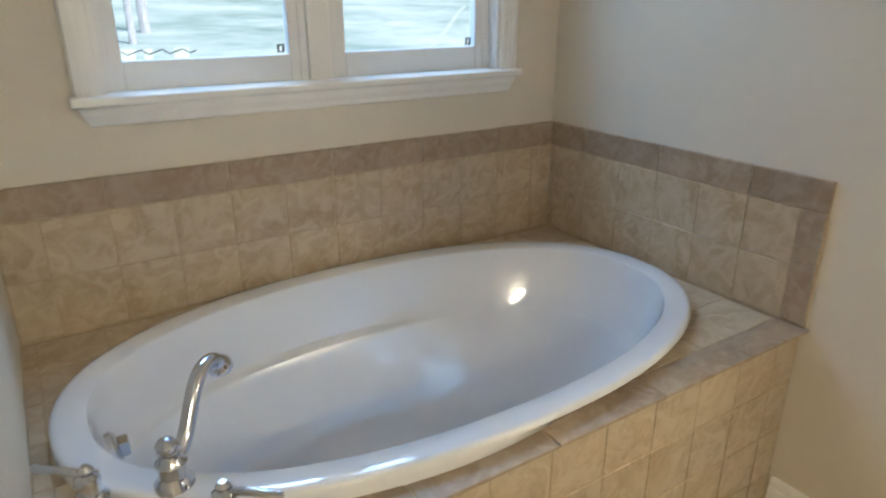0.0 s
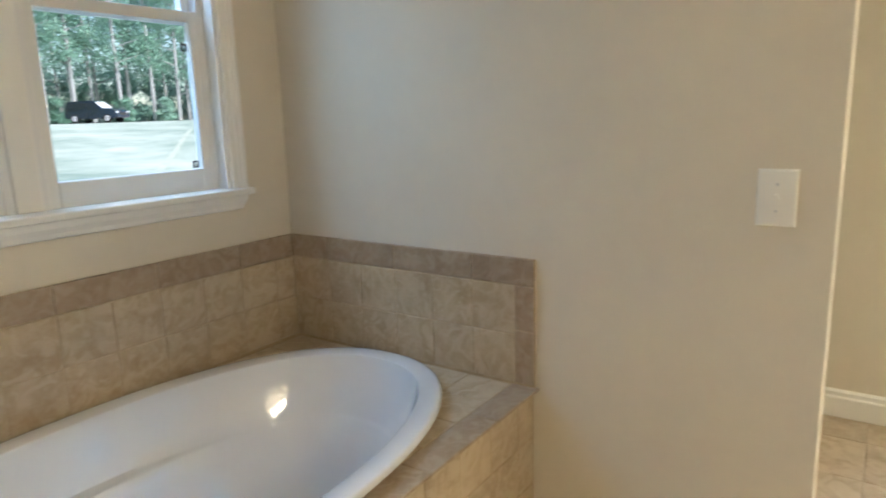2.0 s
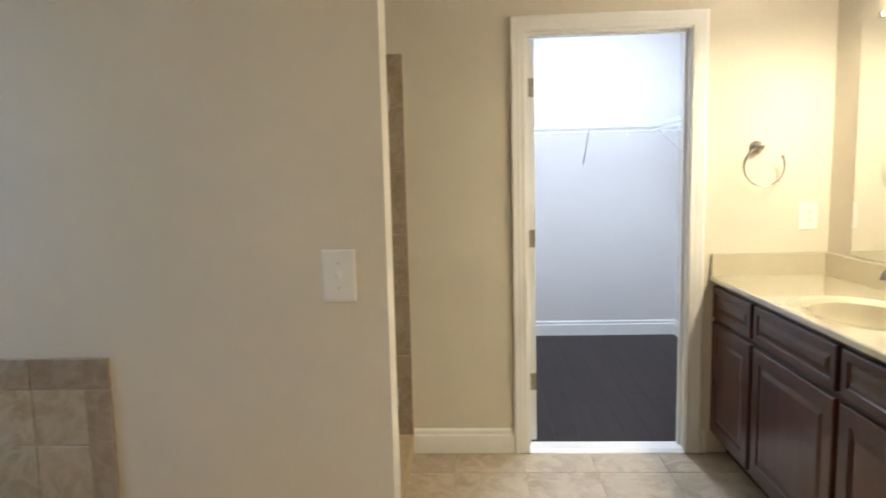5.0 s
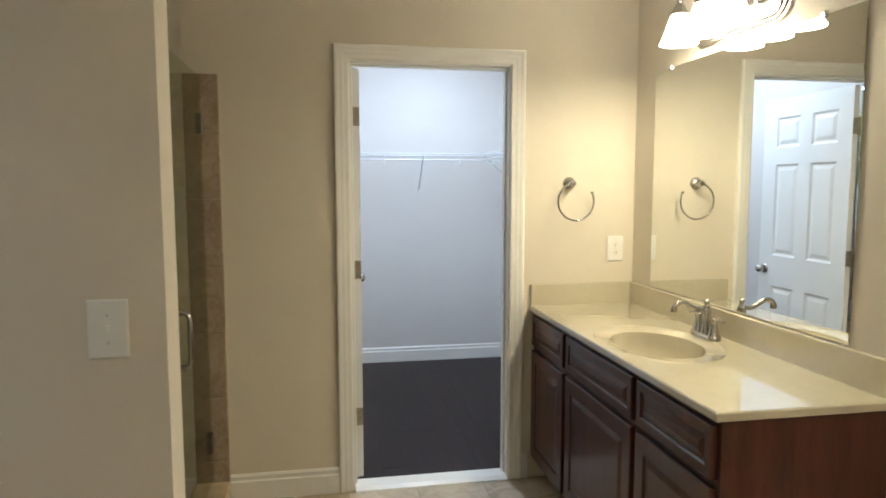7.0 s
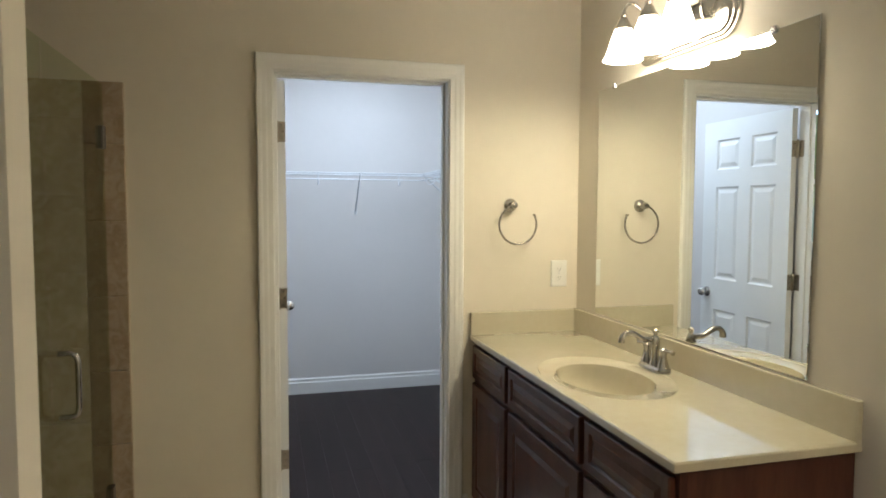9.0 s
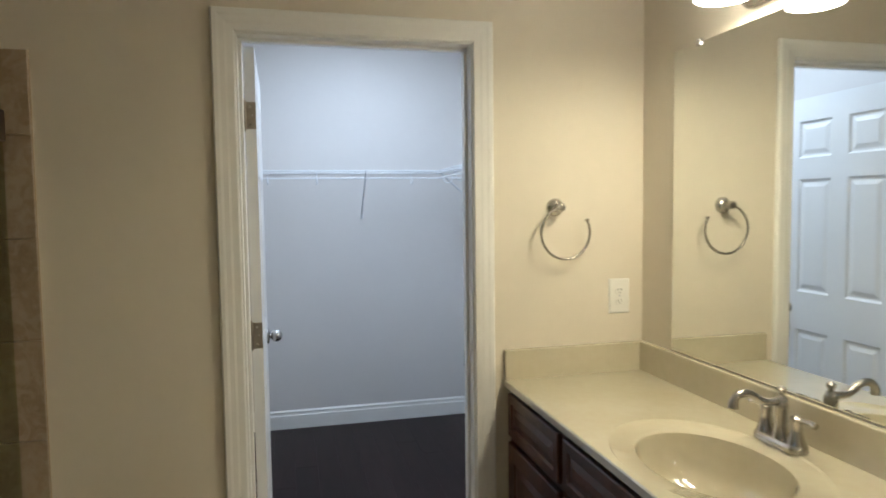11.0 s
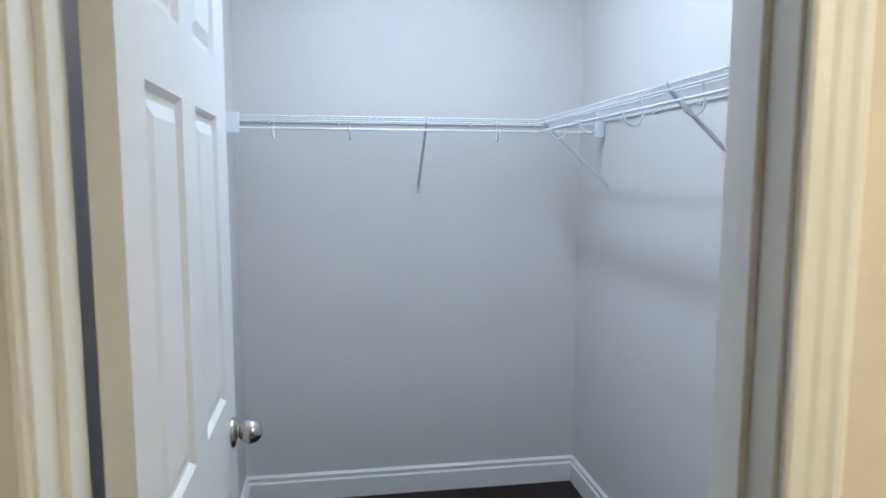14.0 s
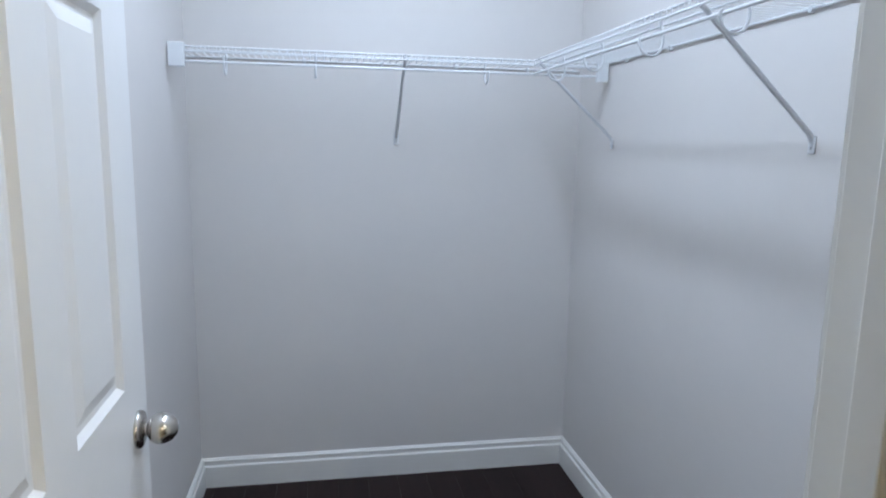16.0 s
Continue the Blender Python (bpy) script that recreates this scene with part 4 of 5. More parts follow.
def wire_shelf(name_label, origin, rot, length, hooks, braces, ends):
    """Ventilated wire shelf; local x along the wall, y out from it, z up; the origin is the wall at shelf height."""
    s = tagged(empty("wire_shelf"), name_label, "wire shelf", "closet wire shelves")
    s.matrix_world = origin @ rot
    n = int(length / 0.0254)
    cross = tube([(0, 0.004, 0), (0, SD - 0.008, 0), (0, SD, -0.004), (0, SD, -0.021)], 0.0017, 5)
    first = part("wire", cross, M_WIRE, s, "", True)
    first.location.x = 0.008
    for i in range(1, n):
        o = new("wire", first.data)
        o.parent = s
        o.location.x = 0.008 + i * 0.0254
    for y, z, r in ((0.006, -0.004, 0.0034), (SD * 0.68, -0.004, 0.003), (SD - 0.006, -0.004, 0.0034), (SD, -0.021, 0.0032)):
        part("rail", rod((0.004, y, z), (length - 0.004, y, z), r), M_WIRE, s, "", True)
    part("hang_rod", rod((0.004, SD, -0.053), (length - 0.004, SD, -0.053), 0.0046), M_WIRE, s, "", True)
    for x in hooks:
        pts = [(x, SD + d, z) for d, z in ((0.003, -0.047), (0.007, -0.054), (0.006, -0.066), (-0.002, -0.080), (-0.014, -0.089), (-0.030, -0.091), (-0.045, -0.084), (-0.054, -0.068), (-0.056, -0.048), (-0.050, -0.028), (-0.046, -0.008))]
        part("hook", tube(pts, 0.0036, 8), M_WIRE, s, "white rod hook", True)
    for x in braces:
        b = part("brace", tube([(x, SD - 0.004, 0.0), (x, SD - 0.008, -0.020), (x, 0.012, -0.275), (x, 0.005, -0.290)], 0.0062, 8), M_STEEL, s, "grey steel diagonal support brace", True)
        part("foot", box(x - 0.010, x + 0.010, 0.0005, 0.006, -0.318, -0.278, 0.003), M_WIRE, b)
        part("screw", lathe([(0.004, 0), (0.003, 0.0016)], m=Matrix.Translation((x, 0.006, -0.305)) @ Matrix.Rotation(radians(-90), 4, "X"), sides=8), M_STEEL, b)
    for x in ends:
        part("end_bracket", box(*((x, x + 0.052) if x < 0.1 else (x - 0.045, x)), SD - 0.007, SD + 0.007, -0.072, 0.008, 0.002), M_WIRE, s, "white end bracket")
    for i in range(int(length / 0.3)):
        part("wall_clip", box(0.14 + i * 0.3 - 0.006, 0.14 + i * 0.3 + 0.006, 0.0005, 0.012, -0.014, 0.004, 0.002), M_WIRE, s)
    return s


wire_shelf("white vinyl-coated wire shelf along the closet back wall", Matrix.Translation((XB, YB - 0.002, SZ)), Matrix.Rotation(radians(-90), 4, "Z") @ Matrix.Diagonal((1, -1, 1, 1)).inverted() @ Matrix.Diagonal((1, 1, 1, 1)),
           YB - 0.006, (0.184, 0.487, 1.102), (0.800,), (0.006, YB - 0.012))
wire_shelf("white vinyl-coated wire shelf along the closet side wall", Matrix.Translation((XB - SD - 0.004, 0, SZ)), Matrix.Diagonal((-1, 1, 1, 1)), XB - SD - 0.124,
           (0.175, 0.494, 0.839, 1.171, 1.505), (0.050, 1.080), (XB - SD - 0.13,))


def closet_light():
    """Ceiling tube light with a white lens, along the closet."""
    d = tagged(empty("ceiling_lamp", (1.15, 0.80, CEIL)), "long white ceiling light with a lit lens in the closet", "ceiling light")
    part("housing", box(-0.62, 0.62, -0.07, 0.07, -0.03, 0.0, 0.004), M_TRIM, d)
    part("lens", sweep((-0.61, 0, -0.03), (0.61, 0, -0.03), (0, 1, 0), (0, 0, -1), [(-0.06, 0), (-0.055, 0.025), (-0.03, 0.04), (0.03, 0.04), (0.055, 0.025), (0.06, 0)]), M_DOME, d, "lit white lens")
    area_lamp("closet_tube", pose(1.15, 0.80, CEIL - 0.075), 1.15, 0.10, CLOSET, (0.78, 0.89, 1.0))


closet_light()


area_lamp("window_daylight", look((-2.43, YW + 0.75, 2.78), (-2.43, YW - 0.9, 1.10)), 1.6, 1.2, WINDOW, (0.46, 0.71, 1.0))

# ---- outside ----
def ground_z(x, y):
    r = max(0.0, y - 6.0)
    return -0.55 + min(r, 40) * 0.056 + 0.10 * noise.noise(Vector((x * 0.08, y * 0.08, 0)))


def ground():
    bm = bmesh.new()
    xs = [-900, -300, -120] + [-70 + 4 * i for i in range(36)] + [120, 300, 900]
    ys = [-900, -200, -40, -12, 0] + [3.9 + 2.2 * i for i in range(32)] + [110, 200, 400, 900]
    g = [[bm.verts.new((x, y, ground_z(x, y))) for x in xs] for y in ys]
    for r0, r1 in zip(g, g[1:]):
        for i in range(len(xs) - 1):
            bm.faces.new((r0[i], r0[i + 1], r1[i + 1], r1[i]))
    return setting(mesh_object("ground", bm, M_GRASS, True), "lawn rising towards the woods, sunlit paleness put into its colour", "lawn")


ground()
bm = bmesh.new()
_rows = [[bm.verts.new((-40 + 4 * i, y, ground_z(-40 + 4 * i, y) + 0.06)) for i in range(26)] for y in (53.0, 55.0, 57.0, 60.5)]
for r0, r1 in zip(_rows, _rows[1:]):
    for i in range(25):
        bm.faces.new((r0[i], r0[i + 1], r1[i + 1], r1[i]))
setting(mesh_object("road", bm, M_GRAVEL, True), "grey gravel drive along the woods", "road")


def strip(name, points, width, lift, label):
    """A strip of pale gravel along points on the ground."""
    b = bmesh.new()
    pts = [Vector((x, y, 0)) for x, y in points]
    prev = None
    for i, p in enumerate(pts):
        d = (pts[min(i + 1, len(pts) - 1)] - pts[max(i - 1, 0)]).normalized()
        n = Vector((-d.y, d.x, 0)) * width / 2
        row = []
        for k in (-1, -0.33, 0.33, 1):
            q = p + n * (k + 0.1 * noise.noise(p * 0.3 + Vector((k * 9, 0, 0))))
            row.append(b.verts.new((q.x, q.y, ground_z(q.x, q.y) + lift)))
        if prev:
            for j in range(3):
                b.faces.new((prev[j], prev[j + 1], row[j + 1], row[j]))
        prev = row
    setting(mesh_object(name, b, M_PALE, True), label, "path")


strip("path", [(5.0 + 1.22 * i, 15.5 + 1.62 * i) for i in range(13)], 0.20, 0.05, "narrow pale track across the lawn")


def tree(name, seed, height, crown_r, crown_z, leaf_mat, leaves, label, category="tree", trunk_r=0.16):
    rnd = random.Random(seed)
    t = tagged(empty(name), label, category, "woods behind the lawn")
    lean = Vector((rnd.uniform(-0.4, 0.4), rnd.uniform(-0.4, 0.4), 0))
    tb = tube([(0, 0, -0.4), (0, 0, 0.2), lean * 0.4 + Vector((0, 0, height * 0.5)), lean + Vector((0, 0, height * 0.96))], [trunk_r * 1.3, trunk_r, trunk_r * 0.7, 0.03], 8)
    for k in range(9):
        z = height * (crown_z + (0.95 - crown_z) * k / 9)
        a = rnd.uniform(0, 6.28)
        L = crown_r * rnd.uniform(0.5, 0.95)
        s = lean * (z / height) + Vector((0, 0, z))
        tube([s, s + Vector((math.cos(a) * L * 0.5, math.sin(a) * L * 0.5, L * 0.2)), s + Vector((math.cos(a) * L, math.sin(a) * L, L * 0.35))], [trunk_r * 0.35, trunk_r * 0.2, 0.015], 5, tb)
    part("trunk", tb, M_BARK, t, "", True)
    verts, faces = [], []
    clumps = [(rnd.uniform(0, 6.28), math.sqrt(rnd.random()), rnd.random()) for _ in range(26)]
    for i in range(leaves):
        a, rr, h = clumps[i % 26]
        zc = height * (crown_z + (1.02 - crown_z) * h)
        env = crown_r * (1 - 0.75 * abs(h - 0.35) ** 1.3) * (0.55 + 0.45 * rnd.random())
        c = Vector((math.cos(a) * rr * env, math.sin(a) * rr * env, zc)) + lean * h
        c += Vector((rnd.gauss(0, 1), rnd.gauss(0, 1), rnd.gauss(0, 0.8))) * crown_r * 0.19
        sz = rnd.uniform(0.10, 0.24)
        u = Vector((rnd.gauss(0, 1), rnd.gauss(0, 1), rnd.gauss(0, 0.7))).normalized()
        w = u.orthogonal().normalized()
        b = len(verts)
        verts += [c + u * sz, c + w * sz * 0.55, c - u * sz * 0.8, c - w * sz * 0.55]
        faces.append((b, b + 1, b + 2, b + 3))
    me = bpy.data.meshes.new("crown")
    me.from_pydata([tuple(v) for v in verts], [], faces)
    me.materials.append(leaf_mat)
    c = new("crown", me)
    c.parent = t
    return t


def woods():
    rnd = random.Random(7)
    kinds = [tree("tree", 1, 15, 3.3, 0.10, M_LEAF, 3300, "tall green leafy tree at the edge of the woods"),
             tree("tree", 2, 17, 3.1, 0.16, M_LEAF, 3000, "tall slender green tree at the edge of the woods", trunk_r=0.19),
             tree("tree", 3, 13, 3.6, 0.12, M_LEAF2, 3600, "sunlit yellow-green leafy tree at the edge of the woods"),
             tree("tree", 5, 19, 2.6, 0.30, M_LEAF, 2600, "tall pine-like tree with a bare grey trunk", trunk_r=0.20)]
    bush = tree("bush", 4, 3.6, 1.9, 0.02, M_LEAF2, 2600, "low bright green bush under the trees", "bush", 0.04)
    low = tree("bush", 6, 2.2, 1.0, 0.02, M_LEAF, 1500, "small dark evergreen bush by the drive", "bush", 0.04)
    low_used = False
    spots = []
    for row, (y, step) in enumerate(((64, 3.6), (68, 3.4), (72, 3.6))):
        x = -40 + row * 1.1
        while x < 74:
            spots.append((x + rnd.uniform(-1, 1), y + rnd.uniform(-1.8, 1.8)))
            x += step
    used = set()
    for x, y in spots:
        k = rnd.choice((0, 1, 1, 3, 3, 0)) if x > 19 else rnd.choice((0, 2, 2, 1, 3))
        s = rnd.uniform(0.85, 1.2)
        m = pose(x, y, ground_z(x, y) - 0.1, 0, 0, rnd.uniform(0, 360))
        if k not in used:
            kinds[k].matrix_world = m
            used.add(k)
        else:
            copy_thing(kinds[k], m)
    first = True
    for i in range(40):
        x, y = -38 + i * 2.7 + rnd.uniform(-0.8, 0.8), 63.2 + rnd.uniform(-0.8, 1.2)
        m = pose(x, y, ground_z(x, y) - 0.1, 0, 0, rnd.uniform(0, 360))
        if x > 21:
            if not i % 2:
                if low_used:
                    copy_thing(low, m)
                else:
                    low.matrix_world, low_used = m, True
        elif first:
            bush.matrix_world, first = m, False
        else:
            copy_thing(bush, m)

    under = tree("bush", 8, 6.5, 2.6, 0.0, M_LEAF, 3600, "dense green undergrowth below the trees", "bush", 0.05)
    for i in range(34):
        x, y = -14 + i * 2.7, 79 + rnd.uniform(-2, 2)
        m = pose(x, y, ground_z(x, y) - 0.2, 0, 0, rnd.uniform(0, 360))
        if i == 33:
            under.matrix_world = m
        elif x > 16:
            copy_thing(under, m)


woods()


def near_tree(x, y, h, r, seed, label):
    t = tree("tree", seed, h, 2.6, 0.62, M_LEAF2, 3000, label, trunk_r=r)
    t.matrix_world = pose(x, y, ground_z(x, y) - 0.05, 0, 0, seed * 40)
    t["group"] = "yard trees"


near_tree(-0.35, 21.0, 23, 0.095, 11, "slim grey-barked yard tree on the lawn")
near_tree(0.5, 24.1, 25, 0.15, 12, "slim grey-barked yard tree on the lawn")
near_tree(16.2, 60.0, 17, 0.30, 13, "straight grey-barked tree before the woods")


def garden_fence(x, y):
    f = tagged(empty("garden_fence", (x, y, ground_z(x, y))), "low white garden fence with a dark top rail", "fence")
    for a, w in ((0.0, 0.30), (0.46, 0.16), (1.02, 0.30)):
        part("post", box(a, a + w, -0.02, 0.02, -0.1, 0.42, 0.006), M_PALE, f)
    part("rail", tube([(-0.1 + 0.13 * i, -0.03, 0.36 + 0.05 * math.sin(i * 2.1)) for i in range(13)], 0.013, 8), M_LATCH, f, "dark uneven top rail", True)


garden_fence(-1.35, 16.3)


def suv(x, y, turn):
    """Parked sport utility vehicle, 4.6 m long; local x is forward."""
    c = tagged(empty("parked_car"), "dark blue sport utility vehicle parked on the gravel drive", "car")
    side = [(-2.25, 0.45), (-2.30, 0.75), (-2.25, 1.05), (-2.12, 1.60), (-1.95, 1.74), (-0.2, 1.77), (0.25, 1.70), (0.95, 1.14), (1.85, 1.04), (2.22, 0.92), (2.30, 0.70), (2.26, 0.42), (1.9, 0.32), (-1.9, 0.32)]
    bm = bmesh.new()
    rings = []
    for yy, k in ((-0.92, 0.0), (-0.88, 0.03), (0.88, 0.03), (0.92, 0.0)):
        ring = []
        for px, pz in side:
            tuck = 0.16 * max(0, pz - 1.05) / 0.7
            ring.append(bm.verts.new((px * (1 - 0.02 * (abs(yy) > 0.9)), yy - math.copysign(tuck, yy), pz + (0.0 if abs(yy) > 0.9 else 0.02 * (pz > 1)))))
        rings.append(ring)
    n = len(side)
    for a, b in zip(rings, rings[1:]):
        for i in range(n):
            bm.faces.new((a[i], a[(i + 1) % n], b[(i + 1) % n], b[i]))
    bm.faces.new(list(reversed(rings[0])))
    bm.faces.new(rings[-1])
    bmesh.ops.bevel(bm, geom=list(bm.edges), offset=0.03, segments=2, affect="EDGES")
    part("body", bm, M_CAR, c, "", True)
    for s in (-1, 1):
        for pts in (((-2.02, 1.12), (-1.25, 1.12), (-1.25, 1.60), (-1.90, 1.60)), ((-1.17, 1.12), (-0.38, 1.12), (-0.38, 1.62), (-1.17, 1.62)), ((-0.30, 1.12), (0.72, 1.12), (0.20, 1.60), (-0.30, 1.62))):
            b = bmesh.new()
            for off in (0.008, -0.012):
                b.faces.new([b.verts.new((px, s * (0.925 - 0.16 * max(0, pz - 1.05) / 0.7 + off), pz)) for px, pz in pts])
            part("side_window", b, M_CARGLASS, c)
        for wx in (-1.42, 1.42):
            m = Matrix.Translation((wx, s * 0.80, 0.36)) @ Matrix.Rotation(radians(90 * -s), 4, "X")
            w = part("wheel", lathe([(0.30, -0.11), (0.36, -0.09), (0.365, 0.0), (0.36, 0.10), (0.30, 0.13), (0.24, 0.132), (0.22, 0.12)], m=m, sides=28), M_TYRE, c, "", True)
            part("rim", lathe([(0.23, 0.118), (0.20, 0.128), (0.06, 0.118), (0.05, 0.136), (0.01, 0.138)], m=m, sides=20), M_LAMP_SHINE, w, "", True)
        part("headlight", box(2.14, 2.285, s * 0.72 - 0.14, s * 0.72 + 0.14, 0.74, 0.90, 0.03), M_LAMP_SHINE, c, "clear headlight")
        part("door_mirror", box(0.62, 0.78, s * 1.0 - 0.10, s * 1.0 + 0.10, 1.12, 1.27, 0.03), M_CAR, c)
    b = bmesh.new()
    for off in (0.035, 0.02):
        b.faces.new([b.verts.new(p) for p in ((0.93 + off, -0.70, 1.17), (0.93 + off, 0.70, 1.17), (0.32 + off, 0.62, 1.69), (0.32 + off, -0.62, 1.69))])
    # pale opaque colour paints the sky's reflection on the windscreen
    part("windscreen", b, M_LAMP_SHINE, c, "pale windscreen, the sky's shine put into its colour")
    part("grille", box(2.25, 2.315, -0.5, 0.5, 0.60, 0.80, 0.02), M_SLOT, c)
    part("bumper", box(2.18, 2.33, -0.88, 0.88, 0.38, 0.56, 0.04), M_CAR, c)
    c.matrix_world = pose(x, y, ground_z(x, y) + 0.05, 0, 0, turn)
    return c


suv(25.8, 56.4, -62)

# ---- tiles and planks ----
def tile_mesh(name, w, h, t, mat, bev=0.0025):
    """A tile w by h, lying with its face to +z, its corner at the origin."""
    bm = bmesh.new()
    loops = [[bm.verts.new((x, y, z)) for x, y in ((i, i), (w - i, i), (w - i, h - i), (i, h - i))] for i, z in ((0, 0), (0, t - bev), (bev, t))]
    for a, b in zip(loops, loops[1:]):
        for k in range(4):
            bm.faces.new((a[k], a[(k + 1) % 4], b[(k + 1) % 4], b[k]))
    bm.faces.new(loops[-1])
    me = bpy.data.meshes.new(name)
    bmesh.ops.recalc_face_normals(bm, faces=bm.faces)
    bm.to_mesh(me)
    bm.free()
    me.materials.append(mat)
    return me


_cache = {}


def lay(parent, name, m, u0, v0, u1, v1, mat, t=0.010, gap=0.003, bev=0.0018):
    """One tile on the plane m (local x, y along it, z out), cut to the rectangle given."""
    w, h = round(u1 - u0 - gap, 4), round(v1 - v0 - gap, 4)
    if w < 0.012 or h < 0.012:
        return
    key = (name, w, h, mat.name, t, bev)
    if key not in _cache:
        _cache[key] = tile_mesh(name, w, h, t, mat, bev)
    o = new(name, _cache[key])
    o.matrix_world = m @ Matrix.Translation((u0 + gap / 2, v0 + gap / 2, random.uniform(-0.0003, 0.0003)))
    o.parent = parent
    o.matrix_parent_inverse = parent.matrix_world.inverted()


def lay_field(parent, m, u0, u1, v0, v1, su, sv, mat, name="tile", ou=0.0, ov=0.0, t=0.010, shift=0.0):
    r = 0
    v = v0 - ov
    while v < v1 - 1e-6:
        u = u0 - ou - (shift if r % 2 else 0)
        while u < u1 - 1e-6:
            a, b, c, d = max(u, u0), min(u + su, u1), max(v, v0), min(v + sv, v1)
            if b > a and d > c:
                lay(parent, name, m, a, c, b, d, mat, t)
            u += su
        v += sv
        r += 1


def plane(origin, u, v):
    u, v = Vector(u), Vector(v)
    n = u.cross(v)
    m = Matrix((u, v, n)).transposed().to_4x4()
    m.translation = Vector(origin)
    return m


bpy.context.view_layer.update()
TS = 0.149
BT = ZT - ZD - 2 * TS
JX = -1.854 - XL     # a joint of the window wall, from the alcove's end
tile_wall_a = setting(mesh_object("tile_band_window", box(XL, XS, YW - 0.009, YW, ZD - 0.02, ZT - 0.002), M_GROUT), "band of beige stone tiles with a brown border", "tile band")
tile_wall_b = setting(mesh_object("tile_band_switch", box(XS - 0.009, XS, YD + 0.002, YW - 0.009, ZD - 0.02, ZT - 0.002), M_GROUT), "band of beige stone tiles with a brown border", "tile band")
bpy.context.view_layer.update()
m_win = plane((XL, YW - 0.009, ZD), (1, 0, 0), (0, 0, 1))
LW = XS - XL
lay_field(tile_wall_a, m_win, 0, LW, 0, 2 * TS, TS, TS, M_TILE, ou=TS - (JX % TS), t=0.0026)
lay_field(tile_wall_a, m_win, 0, LW, 2 * TS, 2 * TS + BT, 2 * TS, BT, M_EDGE_TILE, "border_tile", ou=2 * TS - (JX % (2 * TS)), t=0.004)
m_sw = plane((XS - 0.009, YW - 0.012, ZD), (0, -1, 0), (0, 0, 1))
LS = YW - 0.012 - YD
BW = 0.066
lay_field(tile_wall_b, m_sw, 0, LS - BW, 0, 2 * TS, TS, TS, M_TILE, ou=0.122, t=0.0026)
lay_field(tile_wall_b, m_sw, 0, LS, 2 * TS, 2 * TS + BT, 2 * TS, BT, M_EDGE_TILE, "border_tile", ou=0.122, t=0.004)
lay_field(tile_wall_b, m_sw, LS - BW, LS, 0, 2 * TS, BW, 2 * TS * 0.78, M_EDGE_TILE, "border_tile", ov=0.07, t=0.0038)
m_deck = plane((XL, YD, ZD - 0.012), (1, 0, 0), (0, 1, 0))
EDGE = 0.078


def oval(x, y, grow):
    return ((x - TCX) / (TA + grow)) ** 2 + ((y - TCY) / (TB + grow)) ** 2


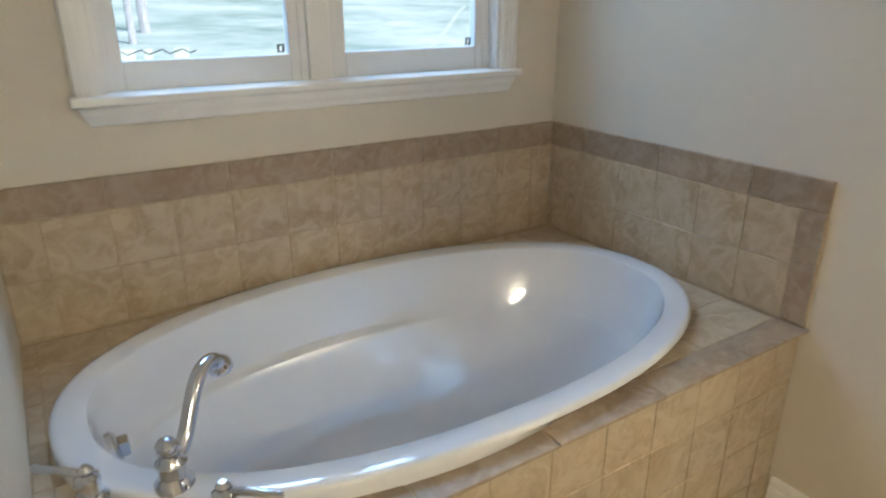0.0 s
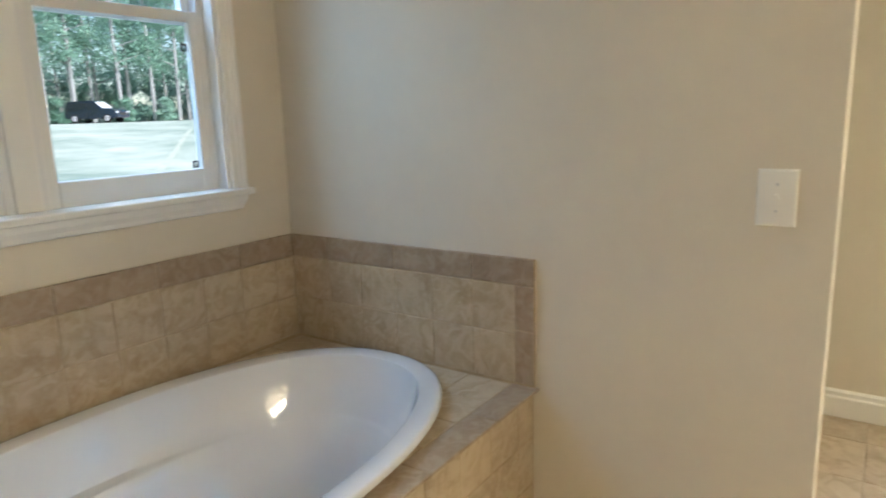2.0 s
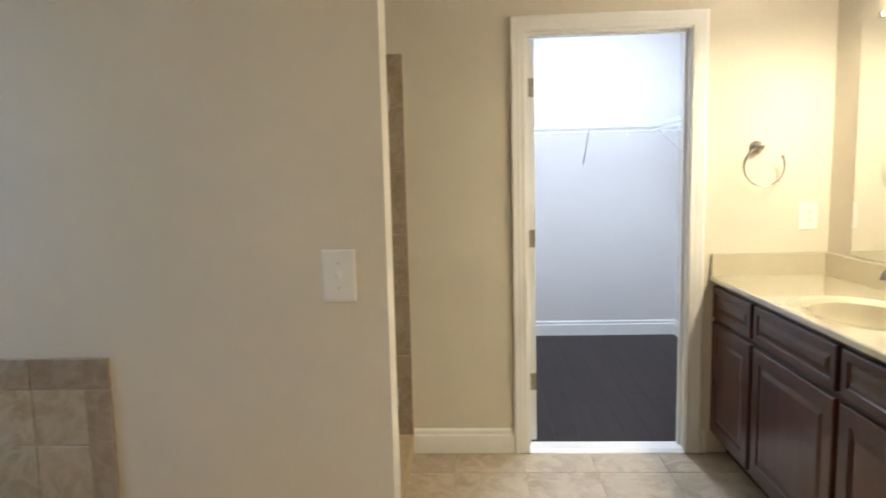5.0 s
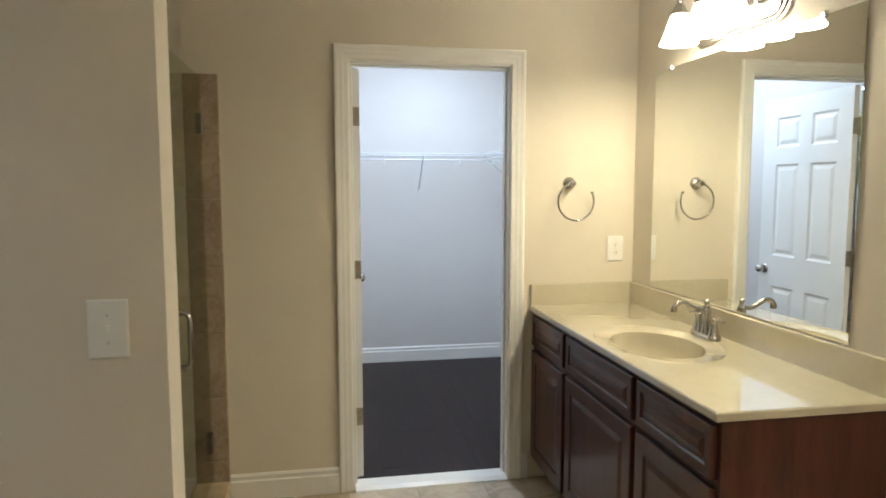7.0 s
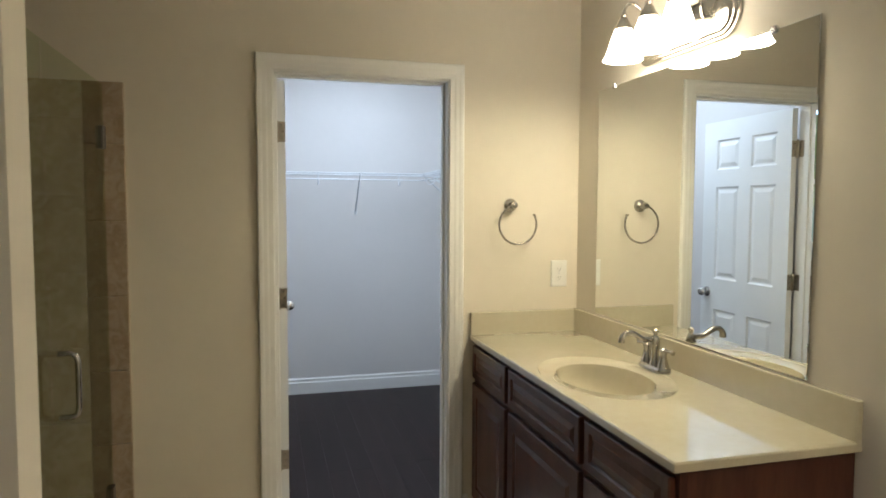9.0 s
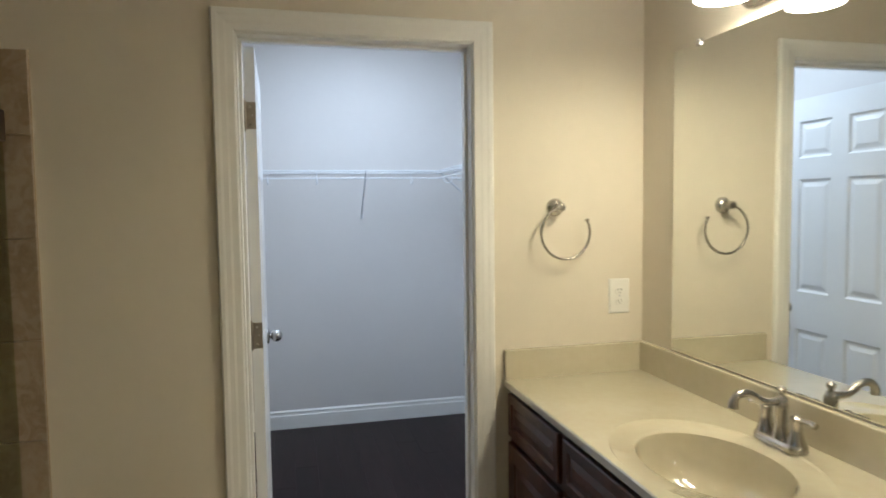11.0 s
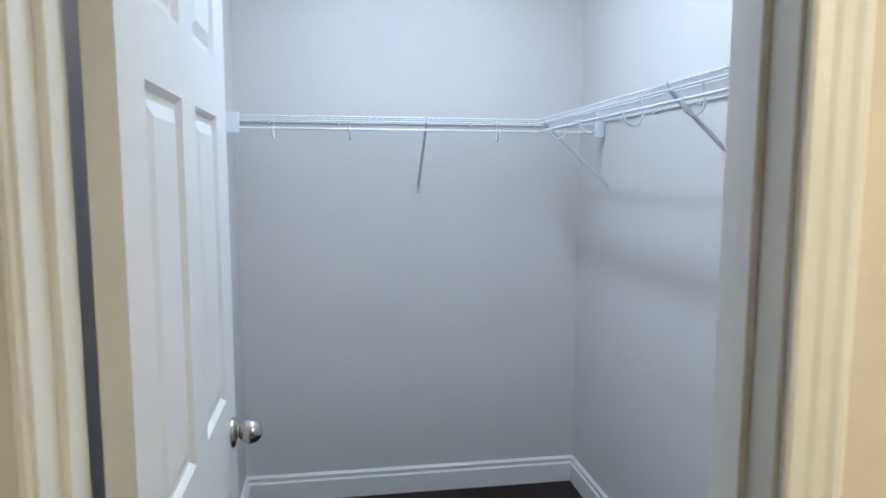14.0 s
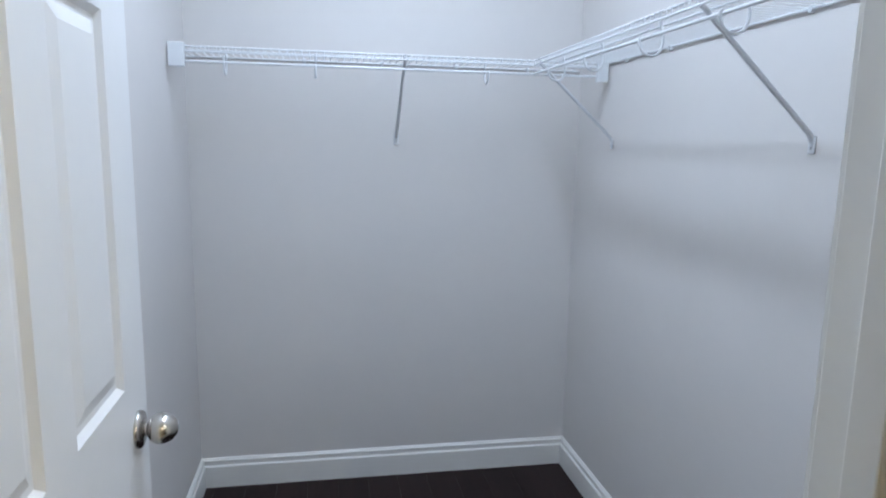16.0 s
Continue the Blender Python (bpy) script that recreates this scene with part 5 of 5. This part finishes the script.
def deck_tile(a, b, c, d, mat, t=0.006, name="tile"):
    """A deck tile, cut back where it would run under the tub."""
    near = min(oval(XL + a + (b - a) * i / 6, YD + c + (d - c) * j / 6, -0.022) for i in range(7) for j in range(7))
    if near > 1:
        lay(platform, name, m_deck, a, c, b, d, mat, t)
        return
    n, g = 12, 0.0015
    a, b, c, d = a + g, b - g, c + g, d - g
    du, dv = (b - a) / n, (d - c) / n
    bm = bmesh.new()
    vs = {}

    def corner(i, j, z):
        k = (i, j, z)
        if k not in vs:
            vs[k] = bm.verts.new((a + i * du, c + j * dv, z))
        return vs[k]

    keep = {(i, j) for i in range(n) for j in range(n) if oval(XL + a + (i + 0.5) * du, YD + c + (j + 0.5) * dv, -0.022) > 1}
    for i, j in keep:
        bm.faces.new([corner(i + p, j + q, t) for p, q in ((0, 0), (1, 0), (1, 1), (0, 1))])
        for p, q, e, f in ((0, -1, (0, 0), (1, 0)), (1, 0, (1, 0), (1, 1)), (0, 1, (1, 1), (0, 1)), (-1, 0, (0, 1), (0, 0))):
            if (i + p, j + q) not in keep:
                bm.faces.new((corner(i + e[0], j + e[1], 0), corner(i + f[0], j + f[1], 0), corner(i + f[0], j + f[1], t), corner(i + e[0], j + e[1], t)))
    if not keep:
        bm.free()
        return
    o = mesh_object(name, bm, mat)
    o.matrix_world = m_deck
    o.parent = platform
    o.matrix_parent_inverse = platform.matrix_world.inverted()


v = EDGE
while v < YW - YD - 0.012:
    u = -(TS - (LW - 0.012) % TS)
    while u < LW - 0.012:
        if min(u + TS, LW - 0.012) - max(u, 0) > 0.01:
            deck_tile(max(u, 0), min(u + TS, LW - 0.012), v, min(v + TS, YW - YD - 0.012), M_TILE)
        u += TS
    v += TS
lay_field(platform, m_deck, 0, LW, -0.012, EDGE, 2 * TS, EDGE + 0.012, M_EDGE_TILE, "border_tile", ou=2 * TS - (JX % (2 * TS)), t=0.0068)
m_front = plane((XL, YD + 0.012, 0), (1, 0, 0), (0, 0, 1))
lay_field(platform, m_front, 0, LW, 0, ZD - 0.013, TS, TS, M_TILE, ov=TS - ((ZD - 0.013) % TS), ou=TS - (JX % TS), t=0.0024)
m_shower = plane((-0.006, YW, 0), (0, -1, 0), (0, 0, 1))
lay_field(shower_wall, m_shower, 0, YW - 2.155, 0, 1.978, 0.305, 0.305, M_TILE, t=0.007, shift=0.0)
lay_field(shower_wall, m_shower, YW - 2.155, YW - 2.004, 0, 1.978, 0.151, 0.305, M_EDGE_TILE, "border_tile", t=0.0085, ov=0.1)
m_sb = plane((XS2, YW - 0.006, 0), (1, 0, 0), (0, 0, 1))
lay_field(sw_back, m_sb, 0, -0.014 - XS2, 0, 1.978, 0.305, 0.305, M_TILE, t=0.007)
m_floor = plane((XW, 0, -0.008), (1, 0, 0), (0, 1, 0))
lay_field(floor, m_floor, 0, -XW - 0.02, 0.0, 2.61, 0.333, 0.333, M_FLOOR_TILE, ou=0.12, ov=0.21, t=0.008)
m_cl = plane((0.058, 0, -0.008), (1, 0, 0), (0, 1, 0))
r = 0
v = 0.0
while v < YB:
    u = -random.uniform(0.1, 1.0)
    while u < XB - 0.058:
        L = random.choice((0.7, 0.9, 1.1))
        lay(closet_floor, "plank", m_cl, max(u, 0), v, min(u + L, XB - 0.058), min(v + 0.127, YB), M_PLANK, 0.008, 0.0004, 0.0005)
        u += L
    v += 0.127
